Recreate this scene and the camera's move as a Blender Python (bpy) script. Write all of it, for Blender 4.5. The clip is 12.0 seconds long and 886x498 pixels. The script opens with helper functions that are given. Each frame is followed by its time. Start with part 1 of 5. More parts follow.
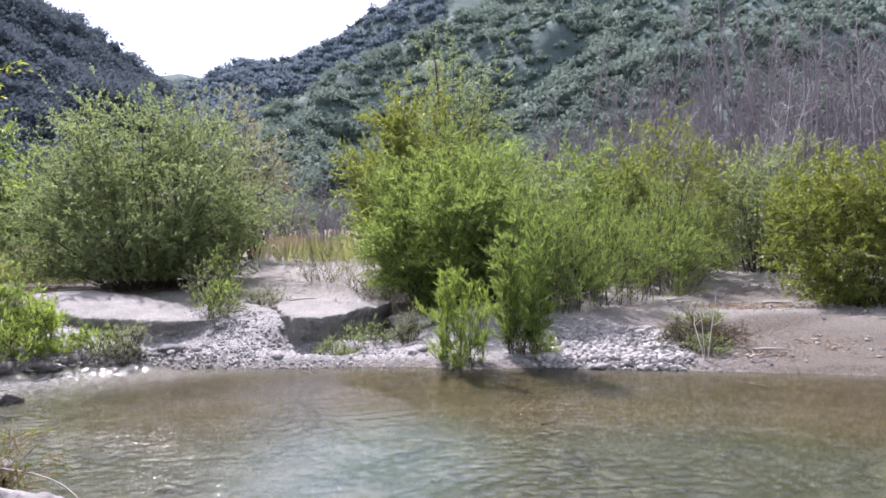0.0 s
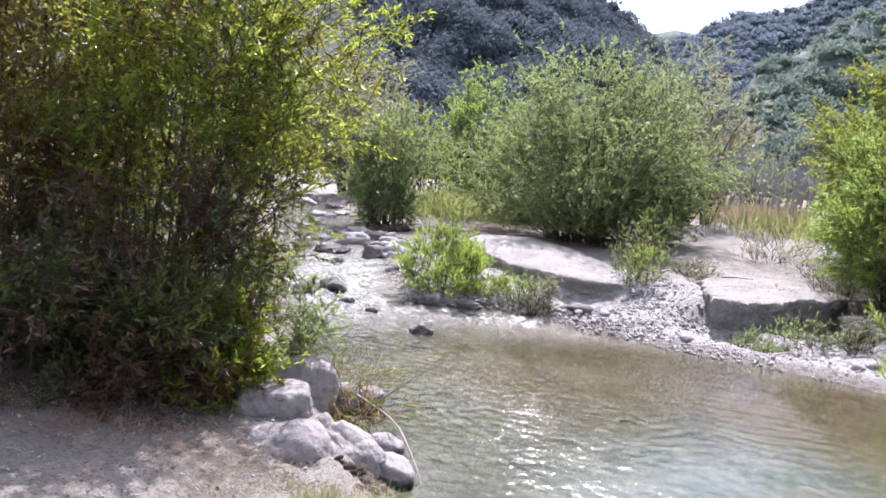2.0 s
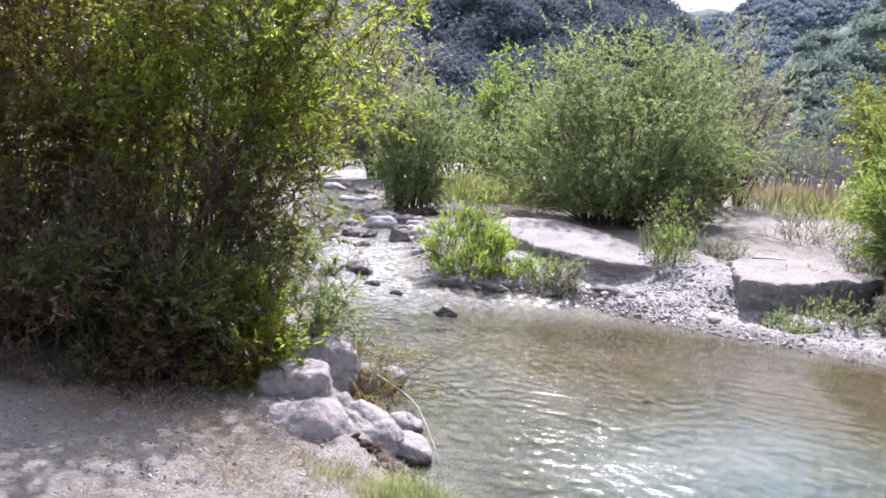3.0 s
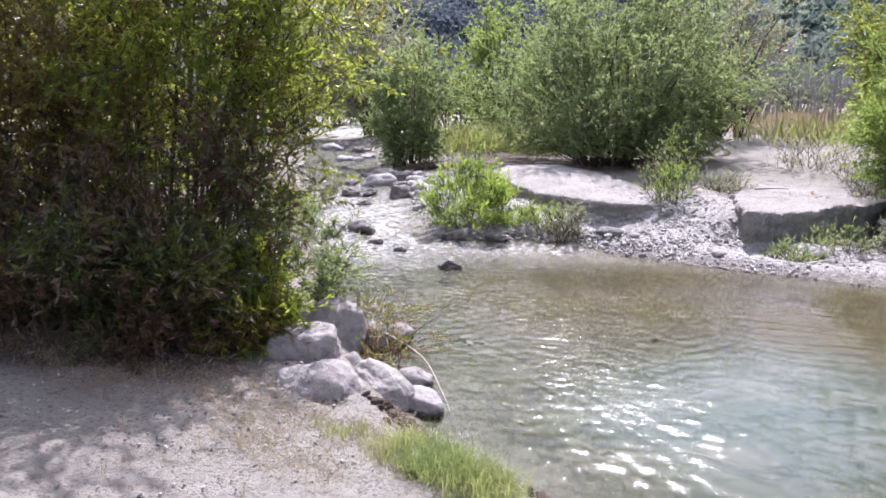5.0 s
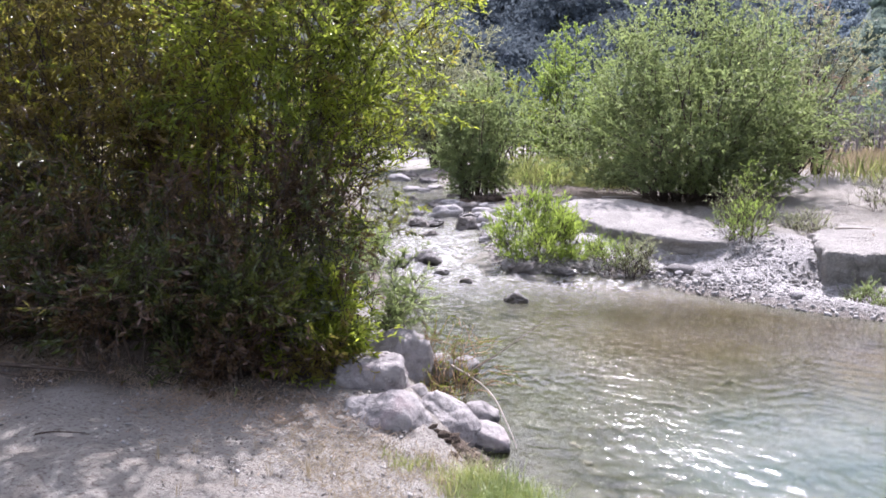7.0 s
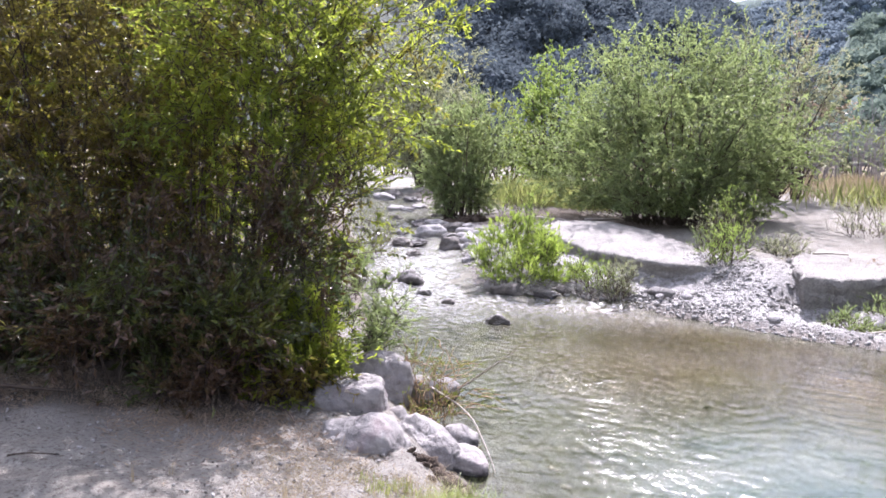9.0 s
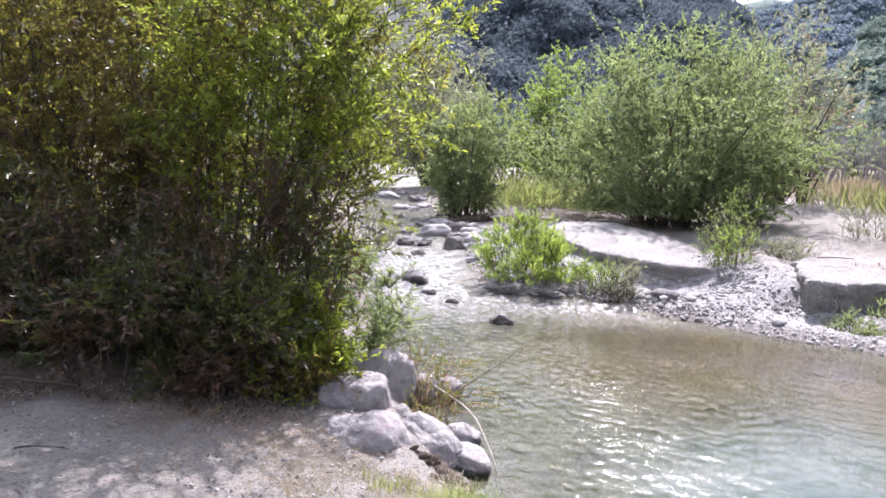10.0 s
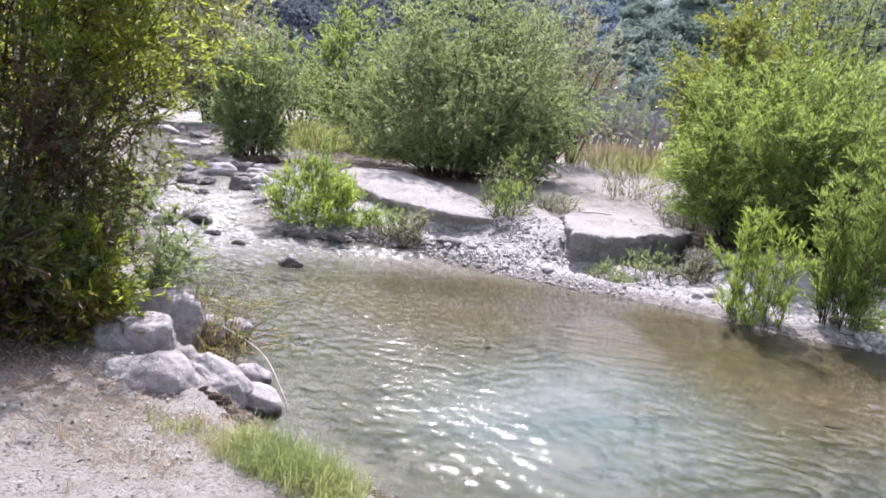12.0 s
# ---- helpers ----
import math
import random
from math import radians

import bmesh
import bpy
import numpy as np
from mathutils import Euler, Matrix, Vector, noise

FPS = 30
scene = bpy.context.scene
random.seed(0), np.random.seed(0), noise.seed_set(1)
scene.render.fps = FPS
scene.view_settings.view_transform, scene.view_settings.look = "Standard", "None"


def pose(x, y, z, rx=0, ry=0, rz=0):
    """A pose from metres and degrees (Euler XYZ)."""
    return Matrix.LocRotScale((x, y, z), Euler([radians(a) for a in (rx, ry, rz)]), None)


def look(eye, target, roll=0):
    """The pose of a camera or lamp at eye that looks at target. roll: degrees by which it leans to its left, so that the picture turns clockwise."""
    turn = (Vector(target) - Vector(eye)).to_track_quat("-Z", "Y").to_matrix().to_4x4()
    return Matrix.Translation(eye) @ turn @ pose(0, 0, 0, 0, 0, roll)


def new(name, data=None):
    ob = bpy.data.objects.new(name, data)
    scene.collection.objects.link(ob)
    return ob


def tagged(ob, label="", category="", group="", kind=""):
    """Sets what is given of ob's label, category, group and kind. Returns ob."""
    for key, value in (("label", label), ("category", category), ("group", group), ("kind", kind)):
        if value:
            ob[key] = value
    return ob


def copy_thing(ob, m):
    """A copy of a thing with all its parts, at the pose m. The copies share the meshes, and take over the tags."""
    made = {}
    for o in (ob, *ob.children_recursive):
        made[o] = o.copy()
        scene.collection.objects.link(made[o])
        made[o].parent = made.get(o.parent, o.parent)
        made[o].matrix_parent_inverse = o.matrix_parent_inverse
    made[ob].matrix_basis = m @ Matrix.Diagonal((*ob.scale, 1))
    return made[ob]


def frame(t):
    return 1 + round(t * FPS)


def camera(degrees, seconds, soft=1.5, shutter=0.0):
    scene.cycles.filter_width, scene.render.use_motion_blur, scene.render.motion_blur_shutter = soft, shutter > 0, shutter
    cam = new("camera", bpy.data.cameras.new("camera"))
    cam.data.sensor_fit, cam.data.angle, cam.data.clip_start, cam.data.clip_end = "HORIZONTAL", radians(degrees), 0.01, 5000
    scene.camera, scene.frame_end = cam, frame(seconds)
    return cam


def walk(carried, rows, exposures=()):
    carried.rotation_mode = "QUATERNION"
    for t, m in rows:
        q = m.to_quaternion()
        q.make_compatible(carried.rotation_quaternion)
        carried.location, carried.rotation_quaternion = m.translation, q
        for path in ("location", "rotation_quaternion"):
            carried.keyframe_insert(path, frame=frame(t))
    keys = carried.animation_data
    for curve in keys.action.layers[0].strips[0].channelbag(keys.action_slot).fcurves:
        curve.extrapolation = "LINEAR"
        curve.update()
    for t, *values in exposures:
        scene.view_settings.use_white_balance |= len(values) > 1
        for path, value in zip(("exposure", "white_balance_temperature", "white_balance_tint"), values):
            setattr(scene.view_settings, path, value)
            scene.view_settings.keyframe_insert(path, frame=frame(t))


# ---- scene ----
cam = camera(62.1, 12.0, soft=1.65)
PATH = [
    (0, (-0.777, -0.793, 1.722), (-0.022, 1.058, 1.692), 0.3),
    (0.1, (-0.669, -0.7, 1.736), (-0.034, 1.192, 1.604), -0.5),
    (0.2, (-0.637, -0.646, 1.748), (-0.04, 1.25, 1.526), -0.6),
    (0.5, (-0.513, -0.516, 1.747), (-0.123, 1.433, 1.527), 3.6),
    (1, (-0.357, -0.281, 1.767), (-0.323, 1.701, 1.502), 3.1),
    (1.5, (-0.295, -0.079, 1.788), (-0.5, 1.895, 1.542), 3.6),
    (2, (-0.089, -0.037, 1.818), (-0.535, 1.902, 1.611), 5.7),
    (2.5, (-0.008, -0.034, 1.81), (-0.491, 1.9, 1.643), 4.6),
    (3, (0.001, -0.014, 1.797), (-0.522, 1.899, 1.541), 5.0),
    (3.5, (-0.001, 0.0, 1.806), (-0.51, 1.905, 1.467), 1.9),
    (3.7, (0.002, -0.002, 1.819), (-0.532, 1.889, 1.445), 2.3),
    (5.3, (0.041, 0.016, 1.799), (-0.483, 1.908, 1.418), 0.7),
    (5.5, (0.028, 0.032, 1.797), (-0.464, 1.935, 1.429), 2.2),
    (6, (-0.013, 0.038, 1.787), (-0.592, 1.92, 1.432), 1.6),
    (6.5, (-0.019, 0.009, 1.796), (-0.689, 1.865, 1.465), 1.6),
    (8.3, (0.023, -0.017, 1.845), (-0.682, 1.837, 1.591), 1.6),
    (8.5, (0.017, -0.024, 1.836), (-0.675, 1.835, 1.584), 1.9),
    (9, (0.011, -0.013, 1.842), (-0.645, 1.86, 1.591), 2.4),
    (9.5, (0.022, -0.02, 1.834), (-0.634, 1.851, 1.572), 2.3),
    (10, (0.015, -0.031, 1.843), (-0.652, 1.838, 1.59), 3.0),
    (10.5, (0.023, -0.051, 1.857), (-0.712, 1.792, 1.608), 3.0),
    (11, (0.04, -0.029, 1.831), (-0.605, 1.844, 1.563), 3.6),
    (11.5, (0.036, -0.054, 1.823), (-0.388, 1.872, 1.495), 7.2),
    (12, (-0.055, -0.068, 1.801), (-0.14, 1.901, 1.46), 7.6),
]
walk(cam, [(t, look(eye, target, roll)) for t, eye, target, roll in PATH],
     [(0.0, 1.37), (0.5, 1.44), (1.5, 1.56), (2.5, 1.68), (3.5, 1.57), (6.5, 1.55), (8.5, 1.75), (9.5, 1.77), (11.0, 1.76), (11.5, 1.71), (12.0, 1.6)])

# ---- sky, sun, exposure ----
SUN_AZ, SUN_EL = radians(5), radians(54)        # azimuth to the left of +y, height
world = bpy.data.worlds.new("sky")
scene.world = world
world.use_nodes = True
wn, wl = world.node_tree.nodes, world.node_tree.links
wn.clear()
w_out = wn.new("ShaderNodeOutputWorld")
w_bg = wn.new("ShaderNodeBackground")
w_sky = wn.new("ShaderNodeTexSky")
w_sky.sky_type = "NISHITA"
w_sky.sun_disc = False
w_sky.sun_elevation = SUN_EL
w_sky.sun_rotation = -SUN_AZ
w_sky.dust_density = 3.0
w_co = wn.new("ShaderNodeTexCoord")
w_noise = wn.new("ShaderNodeTexNoise")
w_noise.inputs["Scale"].default_value = 2.2
w_noise.inputs["Detail"].default_value = 6
w_ramp = wn.new("ShaderNodeValToRGB")
w_ramp.color_ramp.elements[0].position = 0.44
w_ramp.color_ramp.elements[1].position = 0.68
w_mix = wn.new("ShaderNodeMix")
w_mix.data_type = "RGBA"
w_mix.inputs[7].default_value = (13.0, 13.3, 13.7, 1)
wl.new(w_co.outputs["Generated"], w_noise.inputs["Vector"])
wl.new(w_noise.outputs["Fac"], w_ramp.inputs["Fac"])
wl.new(w_ramp.outputs["Color"], w_mix.inputs[0])
wl.new(w_sky.outputs["Color"], w_mix.inputs[6])
wl.new(w_mix.outputs[2], w_bg.inputs["Color"])
w_bg.inputs["Strength"].default_value = 0.085
wl.new(w_bg.outputs["Background"], w_out.inputs["Surface"])

sun = new("sun", bpy.data.lights.new("sun", "SUN"))
sun.data.energy = 5.0
sun.data.angle = radians(0.6)
sun.data.color = (1.0, 0.965, 0.91)
sun_dir = Vector((-math.sin(SUN_AZ) * math.cos(SUN_EL), math.cos(SUN_AZ) * math.cos(SUN_EL), math.sin(SUN_EL)))
sun.matrix_world = look(sun_dir * 60, (0, 0, 0))
scene.view_settings.use_white_balance = True
scene.view_settings.white_balance_temperature = 5930
scene.view_settings.white_balance_tint = 26


# ---- materials ----
def sock(node, name, value):
    node.inputs[name].default_value = value


def shader(name):
    m = bpy.data.materials.new(name)
    m.use_nodes = True
    m.node_tree.nodes.clear()
    out = m.node_tree.nodes.new("ShaderNodeOutputMaterial")
    return m, m.node_tree.nodes, m.node_tree.links, out


def noise_fac(n, l, scale, detail=4, rough=0.55, lo=0.35, hi=0.65, vector=None):
    t = n.new("ShaderNodeTexNoise")
    sock(t, "Scale", scale), sock(t, "Detail", detail), sock(t, "Roughness", rough)
    if vector is not None:
        l.new(vector, t.inputs["Vector"])
    r = n.new("ShaderNodeMapRange")
    sock(r, "From Min", lo), sock(r, "From Max", hi)
    l.new(t.outputs["Fac"], r.inputs["Value"])
    return r.outputs["Result"]


def mix_rgb(n, l, fac, a, b, blend="MIX"):
    m = n.new("ShaderNodeMix")
    m.data_type = "RGBA"
    m.blend_type = blend
    for k, v in ((0, fac), (6, a), (7, b)):
        if isinstance(v, bpy.types.NodeSocket):
            l.new(v, m.inputs[k])
        elif isinstance(v, (int, float)):
            m.inputs[k].default_value = v
        else:
            m.inputs[k].default_value = (*v, 1)
    return m.outputs[2]


def attr(n, name):
    a = n.new("ShaderNodeAttribute")
    a.attribute_name = name
    return a.outputs["Fac"]


def bumped(n, l, height, strength, distance, normal=None):
    b = n.new("ShaderNodeBump")
    sock(b, "Strength", strength), sock(b, "Distance", distance)
    l.new(height, b.inputs["Height"])
    if normal is not None:
        l.new(normal, b.inputs["Normal"])
    return b.outputs["Normal"]


def leaf_material(name, dark, light, yellow, glow=0.45, rough=0.42, dead=None, dead_share=0.0):
    """Thin leaves: colour differs from leaf to leaf and in patches; light passes through."""
    m, n, l, out = shader(name)
    geo = n.new("ShaderNodeNewGeometry")
    co = n.new("ShaderNodeTexCoord")
    patch = noise_fac(n, l, 1.6, 3, lo=0.38, hi=0.62, vector=co.outputs["Object"])
    col = mix_rgb(n, l, geo.outputs["Random Per Island"], dark, light)
    col = mix_rgb(n, l, patch, col, mix_rgb(n, l, geo.outputs["Random Per Island"], light, yellow))
    if dead:
        dp = noise_fac(n, l, 2.3, 2, lo=0.62 - dead_share, hi=0.66 - dead_share, vector=co.outputs["Object"])
        col = mix_rgb(n, l, dp, col, dead)
    p = n.new("ShaderNodeBsdfPrincipled")
    sock(p, "Roughness", rough)
    sock(p, "Specular IOR Level", 0.5 if rough < 0.8 else 0.05)
    l.new(col, p.inputs["Base Color"])
    tr = n.new("ShaderNodeBsdfTranslucent")
    l.new(mix_rgb(n, l, 0.55, col, yellow), tr.inputs["Color"])
    mx = n.new("ShaderNodeMixShader")
    sock(mx, "Fac", glow)
    l.new(p.outputs[0], mx.inputs[1]), l.new(tr.outputs[0], mx.inputs[2])
    l.new(mx.outputs[0], out.inputs["Surface"])
    return m


def rough_material(name, a, b, c, scale=3.0, rough=0.9, bump=0.5, dist=0.02, island=False, spec=0.2):
    """Earth, stone and bark: two scales of colour, fine relief."""
    m, n, l, out = shader(name)
    co = n.new("ShaderNodeTexCoord")
    f1 = noise_fac(n, l, scale, 5, vector=co.outputs["Object"])
    f2 = noise_fac(n, l, scale * 11, 6, 0.65, vector=co.outputs["Object"])
    col = mix_rgb(n, l, f1, a, b)
    col = mix_rgb(n, l, f2, col, c)
    if island:
        geo = n.new("ShaderNodeNewGeometry")
        col = mix_rgb(n, l, geo.outputs["Random Per Island"], mix_rgb(n, l, 0.6, col, a), mix_rgb(n, l, 0.5, col, b))
    p = n.new("ShaderNodeBsdfPrincipled")
    sock(p, "Roughness", rough), sock(p, "Specular IOR Level", spec)
    l.new(col, p.inputs["Base Color"])
    l.new(bumped(n, l, f2, bump, dist), p.inputs["Normal"])
    l.new(p.outputs[0], out.inputs["Surface"])
    return m


M_BARK = rough_material("bark", (0.06, 0.045, 0.035), (0.11, 0.085, 0.065), (0.04, 0.03, 0.024), 6)
M_GREY_BARK = rough_material("grey_bark", (0.21, 0.19, 0.20), (0.34, 0.315, 0.33), (0.13, 0.117, 0.125), 5)
M_DEAD_WOOD = rough_material("bleached_wood", (0.42, 0.38, 0.33), (0.56, 0.52, 0.47), (0.29, 0.25, 0.21), 8)
M_ROCK = rough_material("river_rock", (0.27, 0.26, 0.253), (0.38, 0.365, 0.35), (0.20, 0.187, 0.18), 4.0, 0.88, 0.6, 0.014)


def boulder_material():
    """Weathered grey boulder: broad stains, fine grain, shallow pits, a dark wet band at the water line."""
    m, n, l, out = shader("boulder_rock")
    geo = n.new("ShaderNodeNewGeometry")
    pos = geo.outputs["Position"]
    col = mix_rgb(n, l, noise_fac(n, l, 5, 4, vector=pos), (0.205, 0.191, 0.183), (0.315, 0.296, 0.28))
    col = mix_rgb(n, l, noise_fac(n, l, 11, 6, 0.7, 0.5, 0.72, pos), col, (0.10, 0.092, 0.09))
    col = mix_rgb(n, l, noise_fac(n, l, 3.3, 3, 0.6, 0.56, 0.7, pos), col, (0.24, 0.195, 0.19))
    grain = noise_fac(n, l, 70, 5, 0.7, vector=pos)
    col = mix_rgb(n, l, grain, mix_rgb(n, l, 0.25, col, (0.12, 0.11, 0.105)), col)
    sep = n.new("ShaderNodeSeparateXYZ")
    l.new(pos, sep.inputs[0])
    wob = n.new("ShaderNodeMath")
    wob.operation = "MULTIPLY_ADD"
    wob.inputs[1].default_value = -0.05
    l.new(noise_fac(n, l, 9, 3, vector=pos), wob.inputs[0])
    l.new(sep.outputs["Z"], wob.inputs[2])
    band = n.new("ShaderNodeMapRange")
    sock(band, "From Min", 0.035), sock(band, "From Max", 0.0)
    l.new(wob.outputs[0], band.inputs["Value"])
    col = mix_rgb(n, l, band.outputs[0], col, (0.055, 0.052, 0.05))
    p = n.new("ShaderNodeBsdfPrincipled")
    sock(p, "Roughness", 0.85), sock(p, "Specular IOR Level", 0.25)
    l.new(col, p.inputs["Base Color"])
    nr = bumped(n, l, noise_fac(n, l, 14, 6, 0.7, 0.3, 0.7, pos), 0.7, 0.018)
    l.new(bumped(n, l, grain, 0.45, 0.006, nr), p.inputs["Normal"])
    l.new(p.outputs[0], out.inputs["Surface"])
    return m


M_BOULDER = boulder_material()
M_SOIL = rough_material("bank_soil", (0.085, 0.062, 0.045), (0.15, 0.115, 0.085), (0.05, 0.038, 0.03), 7, 0.95, 0.8, 0.02)
M_WET_ROCK = rough_material("wet_rock", (0.10, 0.092, 0.086), (0.17, 0.16, 0.15), (0.065, 0.06, 0.056), 5, 0.6, 0.6, 0.02, spec=0.3)
M_DAMP_ROCK = rough_material("damp_rock", (0.13, 0.118, 0.105), (0.23, 0.21, 0.19), (0.085, 0.077, 0.07), 5, 0.75, 0.7, 0.02)
M_GRAVEL = rough_material("gravel_stone", (0.20, 0.19, 0.178), (0.42, 0.404, 0.378), (0.16, 0.152, 0.142), 9, 0.85, 0.4, 0.01, island=True)
M_BED_STONE = rough_material("algae_cobble", (0.12, 0.11, 0.075), (0.21, 0.195, 0.14), (0.085, 0.08, 0.055), 7, 0.8, 0.4, 0.01, island=True)
M_SILT = rough_material("packed_silt", (0.245, 0.233, 0.213), (0.345, 0.328, 0.30), (0.19, 0.18, 0.165), 2.5, 0.95, 0.8, 0.028)

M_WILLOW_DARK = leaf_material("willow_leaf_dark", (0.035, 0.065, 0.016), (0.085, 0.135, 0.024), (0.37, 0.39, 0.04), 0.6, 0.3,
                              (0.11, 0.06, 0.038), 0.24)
# withered leaves, coloured darker still to paint the shade below the large bush
M_SHADED_UNDER_LEAF = leaf_material("shaded_withered_willow_leaf", (0.018, 0.033, 0.010), (0.042, 0.068, 0.016), (0.14, 0.145, 0.024), 0.42, 0.35, (0.085, 0.045, 0.028), 0.14)
# lit copy of the willow leaf: backlight put in as yellower, brighter colour
M_SUNLIT_WILLOW = leaf_material("sunlit_willow_leaf", (0.068, 0.12, 0.022), (0.145, 0.215, 0.034), (0.34, 0.385, 0.042), 0.70, 0.32,
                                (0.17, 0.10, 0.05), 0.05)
M_WILLOW = leaf_material("willow_leaf", (0.085, 0.13, 0.058), (0.142, 0.20, 0.084), (0.235, 0.285, 0.10), 0.70)
M_WILLOW_PALE = leaf_material("willow_leaf_pale", (0.085, 0.15, 0.033), (0.15, 0.235, 0.052), (0.245, 0.315, 0.065), 0.70)
M_FRESH_LEAF = leaf_material("fresh_leaf", (0.10, 0.17, 0.03), (0.175, 0.265, 0.045), (0.28, 0.36, 0.06), 0.68)
M_YELLOW_LEAF = leaf_material("yellowing_leaf", (0.07, 0.105, 0.02), (0.135, 0.178, 0.03), (0.235, 0.262, 0.04), 0.6)
M_SAGE_LEAF = leaf_material("sage_leaf", (0.125, 0.15, 0.09), (0.21, 0.24, 0.145), (0.28, 0.29, 0.155), 0.6)
M_RUSSET_LEAF = leaf_material("russet_leaf", (0.16, 0.13, 0.09), (0.26, 0.21, 0.15), (0.36, 0.26, 0.18), 0.4)
M_GRASS = leaf_material("grass_blade", (0.10, 0.155, 0.035), (0.18, 0.24, 0.06), (0.33, 0.33, 0.12), 0.5)
M_STRAW = leaf_material("dry_grass_blade", (0.20, 0.155, 0.09), (0.29, 0.235, 0.145), (0.33, 0.275, 0.17), 0.35)


def ground_material():
    """Pale silt and sand; gravel, dry meadow and the stream bed lie where the zone attributes say."""
    m, n, l, out = shader("valley_floor")
    geo = n.new("ShaderNodeNewGeometry")
    pos = geo.outputs["Position"]
    big = noise_fac(n, l, 0.9, 5, vector=pos)
    mid = noise_fac(n, l, 7, 5, vector=pos)
    fine = noise_fac(n, l, 60, 6, 0.7, vector=pos)
    vor = n.new("ShaderNodeTexVoronoi")
    sock(vor, "Scale", 26)
    l.new(pos, vor.inputs["Vector"])
    sand = mix_rgb(n, l, big, (0.218, 0.207, 0.182), (0.31, 0.297, 0.265))
    sand = mix_rgb(n, l, mid, sand, (0.24, 0.221, 0.19))
    sand = mix_rgb(n, l, noise_fac(n, l, 45, 4, lo=0.52, hi=0.66, vector=pos), sand, (0.145, 0.125, 0.108))
    vcol = n.new("ShaderNodeValToRGB")
    vcol.color_ramp.elements[0].color = (0.20, 0.192, 0.183, 1)
    vcol.color_ramp.elements[1].color = (0.40, 0.387, 0.37, 1)
    sep = n.new("ShaderNodeSeparateColor")
    l.new(vor.outputs["Color"], sep.inputs[0])
    l.new(sep.outputs[0], vcol.inputs["Fac"])
    col = mix_rgb(n, l, attr(n, "gravel"), sand, vcol.outputs["Color"])
    # litter brown; under the near willow its dark tone also paints bush shade
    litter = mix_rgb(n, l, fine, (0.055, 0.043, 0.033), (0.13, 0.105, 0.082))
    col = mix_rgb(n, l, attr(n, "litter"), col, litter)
    meadow = mix_rgb(n, l, mid, (0.20, 0.16, 0.095), (0.155, 0.145, 0.08))
    col = mix_rgb(n, l, attr(n, "meadow"), col, meadow)
    # stream bed: brown silt by the far bank, cobbles with algae in midstream
    vb = n.new("ShaderNodeTexVoronoi")
    sock(vb, "Scale", 8)
    l.new(pos, vb.inputs["Vector"])
    sepb = n.new("ShaderNodeSeparateColor")
    l.new(vb.outputs["Color"], sepb.inputs[0])
    cobble = mix_rgb(n, l, sepb.outputs[0], (0.06, 0.065, 0.045), (0.22, 0.22, 0.165))
    cobble = mix_rgb(n, l, noise_fac(n, l, 2.2, 5, lo=0.45, hi=0.62, vector=pos), cobble, (0.12, 0.125, 0.075))
    silt = mix_rgb(n, l, mid, (0.15, 0.112, 0.066), (0.21, 0.165, 0.10))
    bed = mix_rgb(n, l, attr(n, "silt"), cobble, silt)
    col = mix_rgb(n, l, attr(n, "bed"), col, bed)
    wet = mix_rgb(n, l, 1.0, col, (0.55, 0.50, 0.45), "MULTIPLY")
    col = mix_rgb(n, l, attr(n, "wet"), col, wet)
    p = n.new("ShaderNodeBsdfPrincipled")
    sock(p, "Roughness", 0.92), sock(p, "Specular IOR Level", 0.2)
    l.new(col, p.inputs["Base Color"])
    b = bumped(n, l, mid, 0.5, 0.04)
    b = bumped(n, l, fine, 0.85, 0.02, b)
    l.new(b, p.inputs["Normal"])
    l.new(p.outputs[0], out.inputs["Surface"])
    return m


